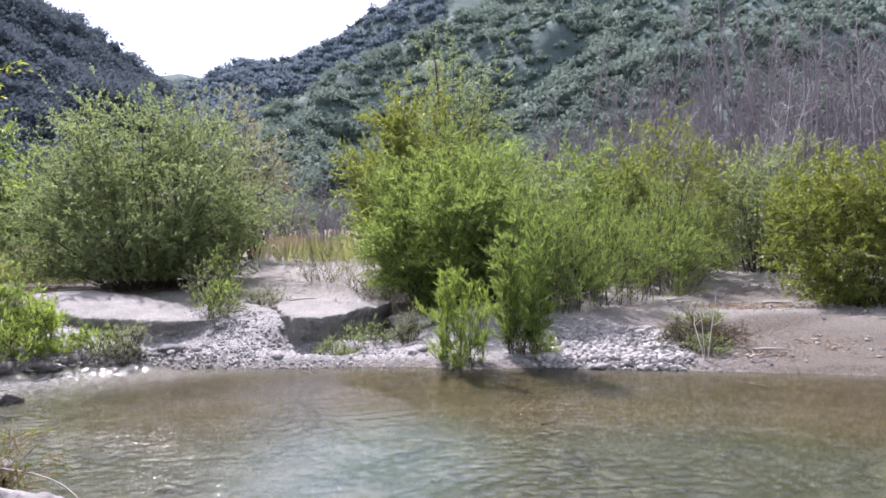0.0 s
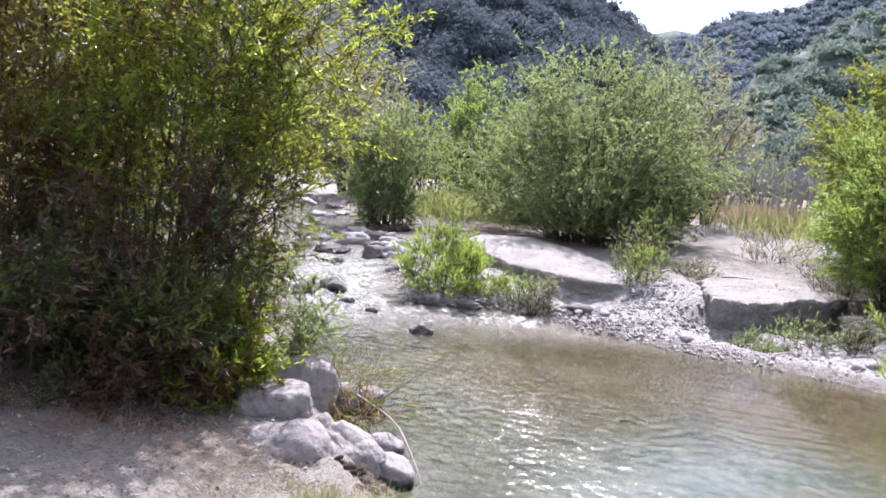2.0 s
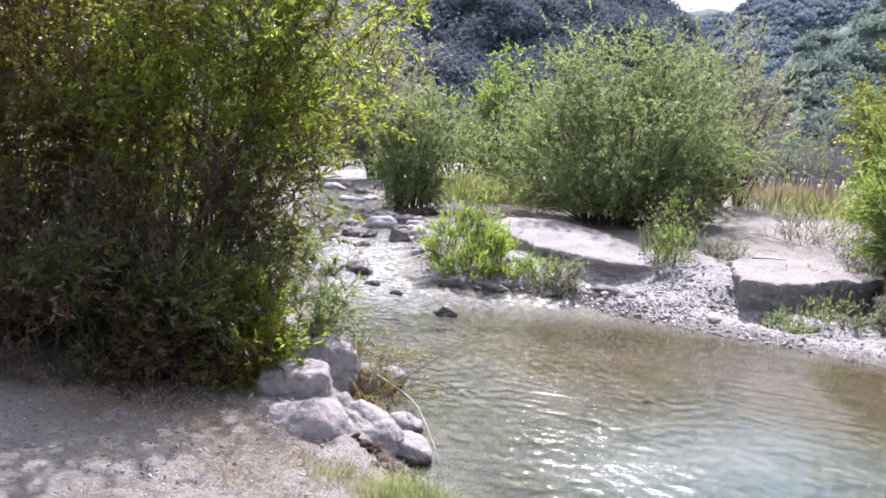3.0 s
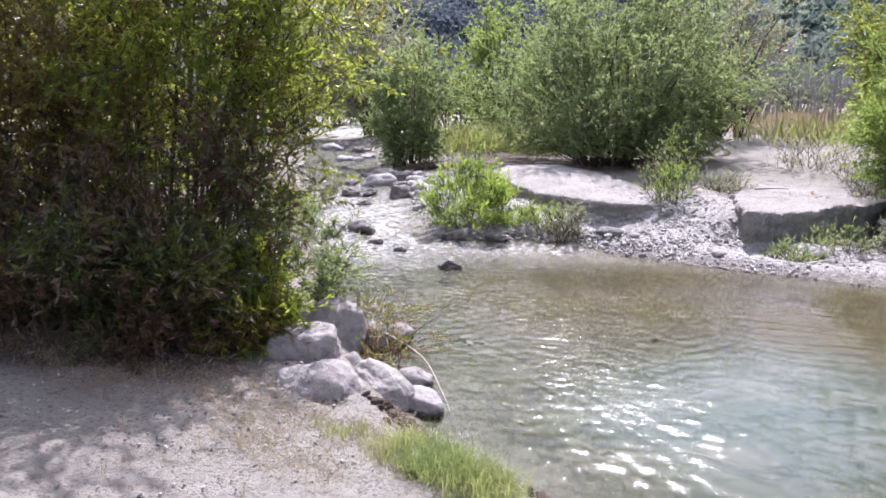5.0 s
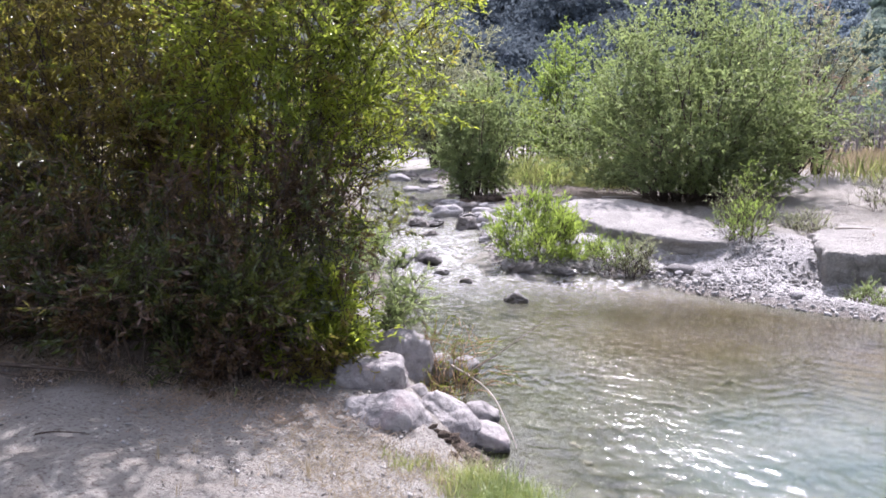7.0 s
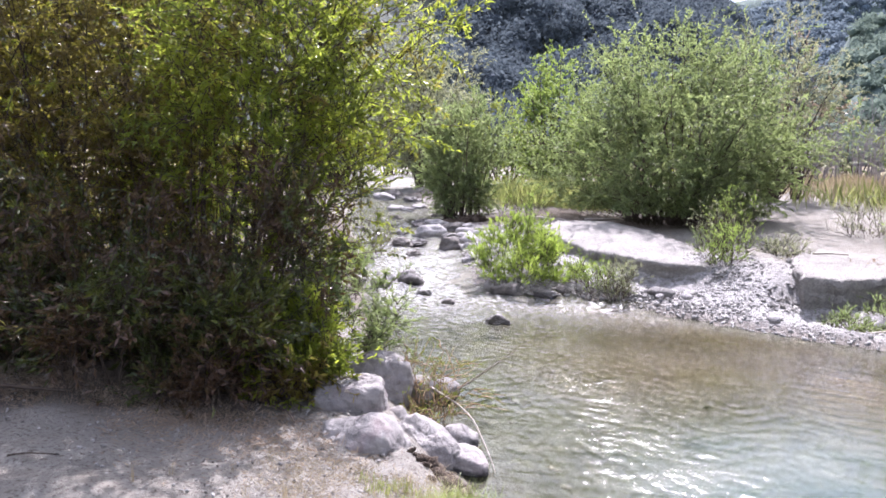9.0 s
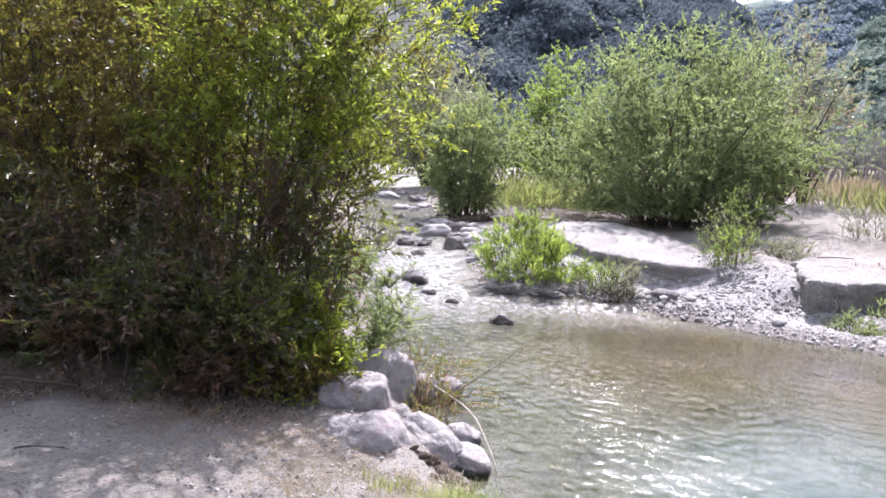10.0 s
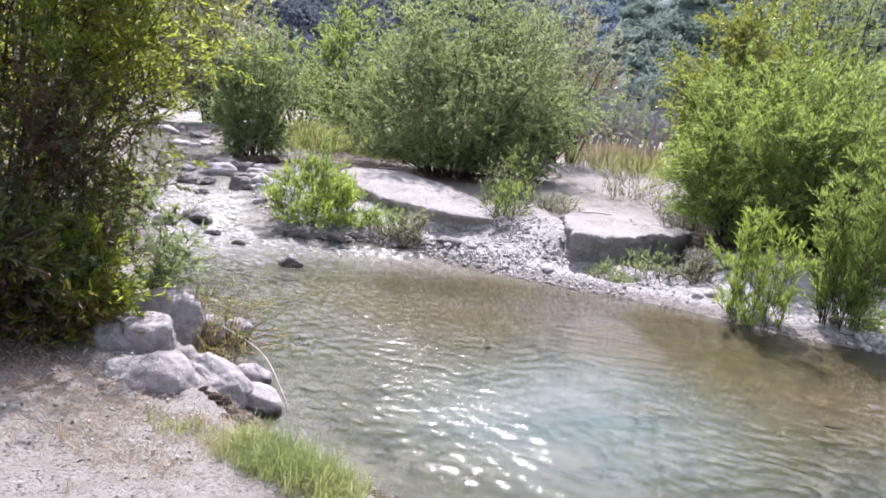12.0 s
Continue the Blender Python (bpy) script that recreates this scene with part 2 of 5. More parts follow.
def water_material():
    """Clear, slightly milky stream water: see-through, mirror-like by Fresnel, broken white where it tumbles."""
    m, n, l, out = shader("stream_water")
    geo = n.new("ShaderNodeNewGeometry")
    mp = n.new("ShaderNodeMapping")
    sock(mp, "Rotation", (0, 0, radians(28)))
    sock(mp, "Scale", (1.0, 2.3, 1.0))
    l.new(geo.outputs["Position"], mp.inputs["Vector"])
    v = mp.outputs["Vector"]
    f1 = noise_fac(n, l, 3.6, 3, 0.6, lo=0, hi=1, vector=v)
    f2 = noise_fac(n, l, 9, 4, 0.6, lo=0, hi=1, vector=v)
    f3 = noise_fac(n, l, 19, 3, 0.6, lo=0, hi=1, vector=v)
    patch = noise_fac(n, l, 0.55, 3, lo=0.38, hi=0.62, vector=v)
    chop = n.new("ShaderNodeMath")
    chop.operation = "MULTIPLY_ADD"
    chop.inputs[1].default_value = 0.8
    chop.inputs[2].default_value = 0.2
    l.new(patch, chop.inputs[0])
    more = n.new("ShaderNodeMath")
    more.operation = "MULTIPLY_ADD"
    more.inputs[1].default_value = 0.35
    l.new(attr(n, "chop"), more.inputs[0]), l.new(chop.outputs[0], more.inputs[2])

    def gated(f):
        g = n.new("ShaderNodeMath")
        g.operation = "MULTIPLY"
        l.new(f, g.inputs[0]), l.new(more.outputs[0], g.inputs[1])
        return g.outputs[0]
    nr = bumped(n, l, f1, 0.6, 0.02)
    nr = bumped(n, l, gated(f2), 0.7, 0.011, nr)
    nr = bumped(n, l, gated(f3), 0.6, 0.0055, nr)
    clear = n.new("ShaderNodeBsdfRefraction")
    sock(clear, "Color", (0.54, 0.565, 0.495, 1)), sock(clear, "IOR", 1.33), sock(clear, "Roughness", 0.0)
    l.new(nr, clear.inputs["Normal"])
    milk = n.new("ShaderNodeBsdfDiffuse")
    teal = mix_rgb(n, l, noise_fac(n, l, 1.1, 4, vector=v), (0.075, 0.115, 0.11), (0.165, 0.19, 0.172))
    l.new(teal, milk.inputs["Color"])
    body = n.new("ShaderNodeMixShader")
    depth = n.new("ShaderNodeMath")
    depth.operation = "MULTIPLY"
    depth.inputs[1].default_value = 0.42
    l.new(attr(n, "depth"), depth.inputs[0])
    l.new(depth.outputs[0], body.inputs[0])
    l.new(clear.outputs[0], body.inputs[1]), l.new(milk.outputs[0], body.inputs[2])
    gloss = n.new("ShaderNodeBsdfGlossy")
    rg = n.new("ShaderNodeMath")
    rg.operation = "MULTIPLY_ADD"
    rg.inputs[1].default_value = 0.08
    rg.inputs[2].default_value = 0.03
    l.new(attr(n, "chop"), rg.inputs[0])
    l.new(rg.outputs[0], gloss.inputs["Roughness"])
    l.new(nr, gloss.inputs["Normal"])
    fr = n.new("ShaderNodeFresnel")
    sock(fr, "IOR", 1.33)
    l.new(nr, fr.inputs["Normal"])
    mx = n.new("ShaderNodeMixShader")
    l.new(fr.outputs[0], mx.inputs[0]), l.new(body.outputs[0], mx.inputs[1]), l.new(gloss.outputs[0], mx.inputs[2])
    foam = n.new("ShaderNodeBsdfDiffuse")
    sock(foam, "Color", (0.52, 0.51, 0.50, 1))
    ff = noise_fac(n, l, 11, 7, 0.8, lo=0.46, hi=0.62, vector=v)
    fm = n.new("ShaderNodeMath")
    fm.operation = "MULTIPLY"
    l.new(ff, fm.inputs[0]), l.new(attr(n, "foam"), fm.inputs[1])
    mf = n.new("ShaderNodeMixShader")
    l.new(fm.outputs[0], mf.inputs[0]), l.new(mx.outputs[0], mf.inputs[1]), l.new(foam.outputs[0], mf.inputs[2])
    l.new(mf.outputs[0], out.inputs["Surface"])
    return m


# ---- mesh helpers ----
def mesh_from(name, verts, faces, material, smooth=False, attrs=None):
    me = bpy.data.meshes.new(name)
    verts = np.asarray(verts, dtype=np.float32)
    faces = np.asarray(faces, dtype=np.int32)
    k = faces.shape[1]
    me.vertices.add(len(verts))
    me.vertices.foreach_set("co", verts.ravel())
    me.loops.add(faces.size)
    me.loops.foreach_set("vertex_index", faces.ravel())
    me.polygons.add(len(faces))
    me.polygons.foreach_set("loop_start", np.arange(0, faces.size, k, dtype=np.int32))
    if smooth:
        me.polygons.foreach_set("use_smooth", np.ones(len(faces), dtype=bool))
    me.update(calc_edges=True)
    for key, val in (attrs or {}).items():
        a = me.attributes.new(key, "FLOAT", "POINT")
        a.data.foreach_set("value", np.asarray(val, dtype=np.float32).ravel())
    me.materials.append(material)
    return me


def mesh_part(name, me, parent=None, label=""):
    ob = new(name, me)
    if parent is not None:
        ob.parent = parent
    return tagged(ob, label)


def smooth01(a, b, x):
    t = np.clip((x - a) / (b - a), 0, 1)
    return t * t * (3 - 2 * t)


def lumps(p, scale, seed=0.0, octaves=3):
    """Smooth noise at the rows of p, about -1 to 1."""
    return np.array([noise.fractal(Vector((float(a) * scale + seed, float(b) * scale - seed, float(c) * scale)), 0.6, 2.0, octaves)
                     for a, b, c in p])


# ---- the lie of the land ----
NEAR_EDGE = [(16, -20), (8, -9), (4, -3.6), (2.0, -0.2), (1.0, 1.5), (0.3, 2.6), (-0.12, 3.0), (-0.35, 3.16), (-0.62, 3.3), (-0.86, 3.45), (-1.0, 3.7), (-1.16, 3.9), (-1.36, 4.15), (-1.6, 4.55), (-2.2, 5.3),
             (-3.0, 6.7), (-4.0, 8.4), (-4.9, 10.0), (-6.2, 12.7), (-8.4, 16.2), (-13.0, 26), (-21, 42), (-60, 120)]
FAR_EDGE = [(60, -30), (24, -5), (14, 1.8), (7.9, 5.7), (5.7, 6.95), (4.14, 7.75), (3.35, 7.9), (2.6, 8.4), (1.7, 8.7), (0.77, 8.9), (-0.32, 9.4),
            (-1.2, 9.85), (-1.9, 9.7), (-2.5, 9.45), (-2.95, 9.9), (-3.2, 10.5), (-4.2, 12.9), (-5.3, 16.2), (-7.2, 20.2), (-10.4, 25.4), (-14.6, 33),
            (-22, 45), (-58, 118)]


def line_distance(px, py, line):
    best = np.full(px.shape, 1e9)
    for (ax, ay), (bx, by) in zip(line, line[1:]):
        ux, uy = bx - ax, by - ay
        t = np.clip(((px - ax) * ux + (py - ay) * uy) / (ux * ux + uy * uy), 0, 1)
        best = np.minimum(best, np.hypot(px - ax - t * ux, py - ay - t * uy))
    return best


def in_channel(px, py):
    ring = NEAR_EDGE + FAR_EDGE[::-1]
    inside = np.zeros(px.shape, dtype=bool)
    for (ax, ay), (bx, by) in zip(ring, ring[1:] + ring[:1]):
        if ay == by:
            continue
        cross = ((ay > py) != (by > py)) & (px < (bx - ax) * (py - ay) / (by - ay) + ax)
        inside ^= cross
    return inside


def water_level(py):
    return 0.16 * smooth01(9.1, 11.6, py) + 0.009 * np.clip(py - 11.6, 0, 60)


def terrain(px, py):
    """Height of the ground, with the zones: depth, gravel, litter, meadow, silt."""
    dn, df = line_distance(px, py, NEAR_EDGE), line_distance(px, py, FAR_EDGE)
    ch = in_channel(px, py)
    w = water_level(py)
    inner = np.minimum(dn, df)
    depth_max = 0.42 * (1 - 0.72 * smooth01(7.5, 9.6, py))
    bed = w - depth_max * smooth01(0, 1.7, inner) - 0.02
    near_h = w + 0.27 * smooth01(0, 0.45, dn) + 0.10 * smooth01(0.4, 2.4, dn) + 0.012 * np.clip(dn - 2, 0, 60)
    far_h = (w * (1 - smooth01(0.5, 4, df)) + 0.10 * smooth01(0, 0.3, df) + 0.42 * smooth01(0.3, 2.8, df)
             + 0.42 * smooth01(3.5, 10, df) + 0.032 * np.clip(df - 9, 0, 90))
    far_h = far_h - 0.16 * smooth01(1.0, 0.45, np.hypot((px - 2.1) / 1.5, (py - 9.95) / 1.0)) - 0.17 * smooth01(1.0, 0.3, np.hypot((px + 0.35) / 1.0, (py - 10.6) / 0.55))
    gully = smooth01(0.85, 0.4, line_distance(px, py, [(1.5, 9.75), (2.4, 10.3), (3.25, 11.3)]))
    far_h = far_h - gully * np.clip(far_h - 0.13, 0, 1)
    far_h = far_h - 0.10 * smooth01(1.0, 0.7, np.hypot((px + 1.25) / 1.75, (py - 13.2) / 2.5)) - 0.08 * smooth01(1.0, 0.7, np.hypot((px - 2.2) / 1.3, (py - 11.9) / 1.6))
    land = np.where(dn < df, near_h, far_h)
    z = np.where(ch, bed, land)
    far_side = (~ch) & (df <= dn)
    gravel = np.where(far_side, (1 - smooth01(1.4, 3.4, df)) * (1 - 0.85 * smooth01(6.0, 7.2, px)), 0)
    meadow = np.where(far_side, smooth01(11, 17, df), 0) + np.where((~ch) & (dn < df), smooth01(7, 14, dn), 0)
    # near-bank leaf litter, spread and darkened to carry the willow's shade too
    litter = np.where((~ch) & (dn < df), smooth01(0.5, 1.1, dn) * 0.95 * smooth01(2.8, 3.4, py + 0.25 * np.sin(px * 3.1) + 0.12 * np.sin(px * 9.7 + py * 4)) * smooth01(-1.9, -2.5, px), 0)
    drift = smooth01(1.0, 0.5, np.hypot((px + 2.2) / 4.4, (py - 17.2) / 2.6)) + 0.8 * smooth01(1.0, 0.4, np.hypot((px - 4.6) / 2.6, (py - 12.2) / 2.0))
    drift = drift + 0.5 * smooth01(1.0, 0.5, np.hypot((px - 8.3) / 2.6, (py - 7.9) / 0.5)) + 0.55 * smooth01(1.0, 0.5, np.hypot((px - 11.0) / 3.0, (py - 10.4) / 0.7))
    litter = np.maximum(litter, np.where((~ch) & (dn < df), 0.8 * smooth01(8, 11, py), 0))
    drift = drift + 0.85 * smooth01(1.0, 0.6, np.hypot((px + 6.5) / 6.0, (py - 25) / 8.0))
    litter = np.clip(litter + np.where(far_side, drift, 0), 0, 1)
    silt = smooth01(3.7, 1.4, df + 0.8 * np.sin(px * 1.3) * np.cos(py * 0.9)) * smooth01(-3.2, 0.2, px)
    damp = 0.9 * smooth01(5.2, 6.6, px) * smooth01(3.6, 1.2, df) * far_side
    wet = np.where(ch, 0, damp + (1 - damp) * smooth01(0.35, 0.02, np.where(dn < df, dn, df)))
    return z, ch, inner, dict(gravel=gravel, meadow=np.clip(meadow, 0, 1), litter=litter, silt=silt, wet=wet, bed=smooth01(-0.02, 0.08, w - z) * ch)


def ground_height(x, y):
    z, *_ = terrain(np.array([float(x)]), np.array([float(y)]))
    return float(z[0])


def stretch_axis(lo, hi, step, first, last, grow=1.12):
    mid = list(np.arange(lo, hi + 1e-6, step))
    up, s, v = [], step, hi
    while v < last:
        s *= grow
        v += s
        up.append(v)
    down, s, v = [], step, lo
    while v > first:
        s *= grow
        v -= s
        down.append(v)
    return np.array(down[::-1] + mid + up)


def grid_faces(nx, ny):
    i = np.arange(nx * ny).reshape(ny, nx)
    return np.stack([i[:-1, :-1], i[:-1, 1:], i[1:, 1:], i[1:, :-1]], -1).reshape(-1, 4)


def build_ground():
    xs, ys = stretch_axis(-5.0, 8.0, 0.085, -1400, 1400), stretch_axis(1.4, 13, 0.085, -600, 2400)
    gx, gy = np.meshgrid(xs, ys)
    px, py = gx.ravel(), gy.ravel()
    z, ch, inner, zones = terrain(px, py)
    near = np.hypot(px, py - 8) < 40
    rough_z = np.zeros(len(px))
    p = np.stack([px, py, 0 * px], 1)
    rough_z[near] = 0.045 * lumps(p[near], 0.8, 3.0, 4) + 0.012 * lumps(p[near], 5.0, 9.0, 2)
    z = z + rough_z * np.where(ch, 0.8, smooth01(0, 0.4, inner))
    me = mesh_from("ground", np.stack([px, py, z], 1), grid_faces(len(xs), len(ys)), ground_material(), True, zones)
    ob = new("ground", me)
    tagged(ob, "pale silty valley floor with gravel bars, stream bed and dry meadow", "ground", kind="structure")


def ripples(px, py, seed=4):
    """Short crossing wavelets that run with the current, stronger in patches."""
    rng = np.random.RandomState(seed)
    h = np.zeros(len(px))
    calm = 1 - 0.75 * smooth01(5.4, 7.8, py) * smooth01(-1.5, 0.0, px)
    for k in range(40):
        a = radians(66 + rng.normal() * 62)
        wave = rng.uniform(0.075, 0.17) if k % 5 else rng.uniform(0.4, 0.9)
        kx, ky = math.cos(a) * 6.283 / wave, math.sin(a) * 6.283 / wave
        bend = 0.5 * np.sin(px * rng.uniform(0.8, 2.6) + rng.uniform(0, 6)) + 0.5 * np.sin(py * rng.uniform(0.8, 2.6) + rng.uniform(0, 6))
        gate = np.clip(np.sin(px * rng.uniform(1.5, 4.5) + py * rng.uniform(-3.5, 3.5) + rng.uniform(0, 6)), 0, 1) ** 1.5
        h += calm * (0.0105 if wave < 0.3 else 0.003) * wave * gate * np.sin(kx * px + ky * py + 2.4 * bend + rng.uniform(0, 6))
    # a fan of parallel wavelets where the current meets the still pool, and a choppy tongue below the riffle
    fan = smooth01(1.0, 0.45, np.hypot((px - 1.35) / 0.62, (py - 6.5) / 1.45))
    arc = np.hypot(px - 1.9, py - 10.5) + 0.05 * np.sin(px * 5 + py * 3)
    h += 0.0095 * fan * np.sin(arc * 6.283 / 0.17) + 0.003 * fan * np.sin(arc * 6.283 / 0.1 + 2 * px)
    tongue = smooth01(1.0, 0.2, np.hypot((px + 0.25 + 0.6 * (py - 4.8)) / 1.1, (py - 4.9) / 2.6))
    for k in range(22):
        a, wave = rng.uniform(0, 6.283), rng.uniform(0.06, 0.11)
        gate = np.clip(np.sin(px * rng.uniform(3, 8) + py * rng.uniform(-6, 6) + rng.uniform(0, 6)), 0, 1) ** 2
        h += 0.0135 * wave * tongue * gate * np.sin((math.cos(a) * px + math.sin(a) * py) * 6.283 / wave + 1.5 * np.sin(px * 3 + k) + 1.5 * np.sin(py * 2.6 + 2 * k))
    return h, tongue


def build_water():
    xs, ys = stretch_axis(-2.6, 3.4, 0.026, -24, 26, 1.02), stretch_axis(2.4, 8.6, 0.026, -12, 44, 1.03)
    gx, gy = np.meshgrid(xs, ys)
    px, py = gx.ravel(), gy.ravel()
    z, ch, inner, zones = terrain(px, py)
    keep = ch | (inner < 0.4)
    w = water_level(py)
    foam = smooth01(7.0, 9.6, py - 0.5 * px - 1.1) * (0.2 + 0.5 * smooth01(15, 10.5, py)) * ch * smooth01(-0.1, 0.4, inner)
    act = smooth01(8.6, 9.6, py)
    p = np.stack([px, py, 0 * px], 1)
    amp = np.zeros(len(px))
    k = keep & (act > 0) & (np.hypot(px, py) < 36)
    amp[k] = lumps(p[k], 1.9, 5.0, 3)
    wavelets, tongue = ripples(px, py)
    w = w + amp * 0.06 * act + wavelets * smooth01(0.0, 0.5, inner) * (1 + act)
    pool = smooth01(1.0, 0.2, np.hypot((px - 0.75 - 0.35 * (py - 4.5)) / 1.5, (py - 4.5) / 1.9))
    faces = grid_faces(len(xs), len(ys))
    faces = faces[keep[faces].all(1)]
    used = np.unique(faces)
    back = np.zeros(len(px), dtype=np.int64)
    back[used] = np.arange(len(used))
    me = mesh_from("water", np.stack([px, py, w], 1)[used], back[faces], water_material(), True,
                   dict(foam=foam[used], chop=np.maximum(tongue, 0.5 * smooth01(8.8, 10.0, py))[used], depth=(smooth01(0, 0.35, w - z) * ch * (0.05 + 0.95 * pool))[used]))
    ob = new("water", me)
    ob.visible_shadow = False       # daylight reaches the bed through the clear water
    tagged(ob, "shallow clear stream with ripples and a white riffle", "stream", kind="structure")


build_ground()
build_water()


# ---- hills round the valley ----
def build_hill(name, ridge, base_dist, top_dist, material_ground, label, steps=70, rough=6.0, seed=1.0):
    """A hillside seen from the valley: ridge is rows of azimuth (left positive) and height angle as seen from the stream."""
    az = np.array([r[0] for r in ridge][::-1])
    el = np.array([r[1] for r in ridge][::-1])
    a = np.linspace(az[0], az[-1], 260)
    top = np.interp(a, az, el)
    s = np.linspace(0, 1, steps)
    A, S = np.meshgrid(a, s)
    T = np.meshgrid(top, s)[0]
    dist = base_dist + (top_dist - base_dist) * S
    crest = np.tan(np.radians(T)) * top_dist
    x, y = -np.sin(np.radians(A)) * dist, np.cos(np.radians(A)) * dist
    h = crest * (S ** 1.15)
    p = np.stack([x.ravel(), y.ravel(), 0 * x.ravel()], 1)
    n1 = lumps(p, 1.0 / (0.16 * top_dist), seed, 3).reshape(x.shape)
    n2 = lumps(p, 1.0 / (0.035 * top_dist), seed + 7, 3).reshape(x.shape)
    env = np.sin(np.pi * np.clip(S, 0, 1)) ** 0.7
    z = 1.9 + h + env * (n1 * rough * 2.2 + n2 * rough * 0.5) - 2.5 * (S < 0.001)
    # far slope behind the crest
    back = np.stack([(x[-1] * 1.5), (y[-1] * 1.5), z[-1] * 0.2], 1)
    verts = np.concatenate([np.stack([x.ravel(), y.ravel(), z.ravel()], 1), back])
    ob = new(name, mesh_from(name, verts, grid_faces(len(a), steps + 1), material_ground, True))
    tagged(ob, label, "hill", kind="structure")
    return x, y, z


def blob_mesh(seed, rings=6, segs=9):
    """An uneven crown lump."""
    rng = np.random.RandomState(seed)
    vs = [(0, 0, 1)]
    for i in range(1, rings):
        t = math.pi * i / rings
        for j in range(segs):
            u = 2 * math.pi * (j + 0.5 * (i % 2)) / segs
            vs.append((math.sin(t) * math.cos(u), math.sin(t) * math.sin(u), math.cos(t)))
    vs.append((0, 0, -1))
    v = np.array(vs)
    v = v * (1 + 0.22 * rng.uniform(-1, 1, (len(v), 1)))
    fs = []
    for j in range(segs):
        fs.append((0, 1 + j, 1 + (j + 1) % segs))
    for i in range(rings - 2):
        a, b = 1 + i * segs, 1 + (i + 1) * segs
        for j in range(segs):
            k = (j + 1) % segs
            fs.append((a + j, b + j, b + k))
            fs.append((a + j, b + k, a + k))
    last = len(v) - 1
    a = 1 + (rings - 2) * segs
    for j in range(segs):
        fs.append((a + (j + 1) % segs, a + j, last))
    return v, np.array(fs)


def canopy(name, grid, count, lo, hi, material, label, seed, part=(0.0, 1.0), rows=(0.0, 1.0), cards=0, card_size=0.3, card_material=None, tall=0.85):
    """Rounded shrub and tree crowns standing close together on a hillside, with sprays of leaves over them."""
    gx, gy, gz = grid
    rng = np.random.RandomState(seed)
    U = rng.uniform(part[0], part[1], count) * (gx.shape[1] - 1.001)
    W = (rows[0] + (rows[1] - rows[0]) * rng.uniform(0, 1, count)) * (gx.shape[0] - 1.001)
    i0, j0 = W.astype(int), U.astype(int)
    fi, fj = W - i0, U - j0

    def at(a):
        return a[i0, j0] * (1 - fi) * (1 - fj) + a[i0 + 1, j0] * fi * (1 - fj) + a[i0, j0 + 1] * (1 - fi) * fj + a[i0 + 1, j0 + 1] * fi * fj
    at_pos = np.stack([at(gx), at(gy), at(gz)], 1)
    patch = lumps(at_pos, 0.05, seed + 3.0, 2)
    size = (lo + (hi - lo) * rng.uniform(0, 1, count) ** 2) * (1 + 0.35 * patch)
    V, F, o = [], [], 0
    pick = rng.randint(0, 10, count)
    for k in range(10):
        v, f = blob_mesh(900 + seed * 10 + k, 4, 6)
        v = v * (1 + 0.28 * lumps(v, 1.7, k * 5.0 + seed, 3)[:, None])
        i = np.where(pick == k)[0]
        a, s = rng.uniform(0, 6.283, (len(i), 1)), size[i][:, None] * 0.62
        wide = rng.uniform(0.85, 1.2, (len(i), 1))
        x, y = v[None, :, 0] * wide, v[None, :, 1]
        w = np.stack([(x * np.cos(a) - y * np.sin(a)) * s, (x * np.sin(a) + y * np.cos(a)) * s, (v[None, :, 2] * tall + 0.25) * s * rng.uniform(0.8, 1.25, (len(i), 1))], 2)
        V.append((w + at_pos[i][:, None]).reshape(-1, 3))
        F.append((f[None] + (np.arange(len(i)) * len(v))[:, None, None]).reshape(-1, 3) + o)
        o += len(i) * len(v)
    tagged(new(name, mesh_from(name, np.concatenate(V), np.concatenate(F), material, True)), label, "woodland", kind="stuff")
    i = rng.choice(count, cards, p=size ** 2 / np.sum(size ** 2))
    d = rng.normal(size=(cards, 3))
    d[:, 2] = np.abs(d[:, 2])
    d[:, 1] -= 0.5
    d /= np.linalg.norm(d, axis=1, keepdims=True)
    out = np.clip(rng.normal(0.9, 0.16, (cards, 1)), 0.4, 1.3)
    q = at_pos[i] + d * np.array([1.0, 1.0, tall]) * size[i][:, None] * out + np.array([0, 0, 0.25]) * size[i][:, None]
    e1, e2 = rng.normal(size=(cards, 3)), rng.normal(size=(cards, 3))
    e1 *= card_size * rng.uniform(0.4, 1.2, (cards, 1)) / np.linalg.norm(e1, axis=1, keepdims=True)
    e2 *= card_size * rng.uniform(0.3, 0.8, (cards, 1)) / np.linalg.norm(e2, axis=1, keepdims=True)
    v4 = np.stack([q - e1, q - e2, q + e1, q + e2], 1).reshape(-1, 3)
    sp = new(name + "_leaves", mesh_from(name + "_leaves", v4, np.arange(len(v4)).reshape(-1, 4), card_material))
    tagged(sp, "leaf sprays on the crowns of the slope", "foliage", kind="stuff")


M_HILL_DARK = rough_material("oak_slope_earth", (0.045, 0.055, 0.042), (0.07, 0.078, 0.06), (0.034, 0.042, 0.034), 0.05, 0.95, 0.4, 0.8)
# slope toned like its shrubs, with haze blue mixed into the colour
M_HAZED_HILL = rough_material("hazed_chaparral_slope_earth", (0.075, 0.105, 0.09), (0.10, 0.135, 0.115), (0.062, 0.088, 0.078), 0.03, 0.95, 0.4, 1.0)
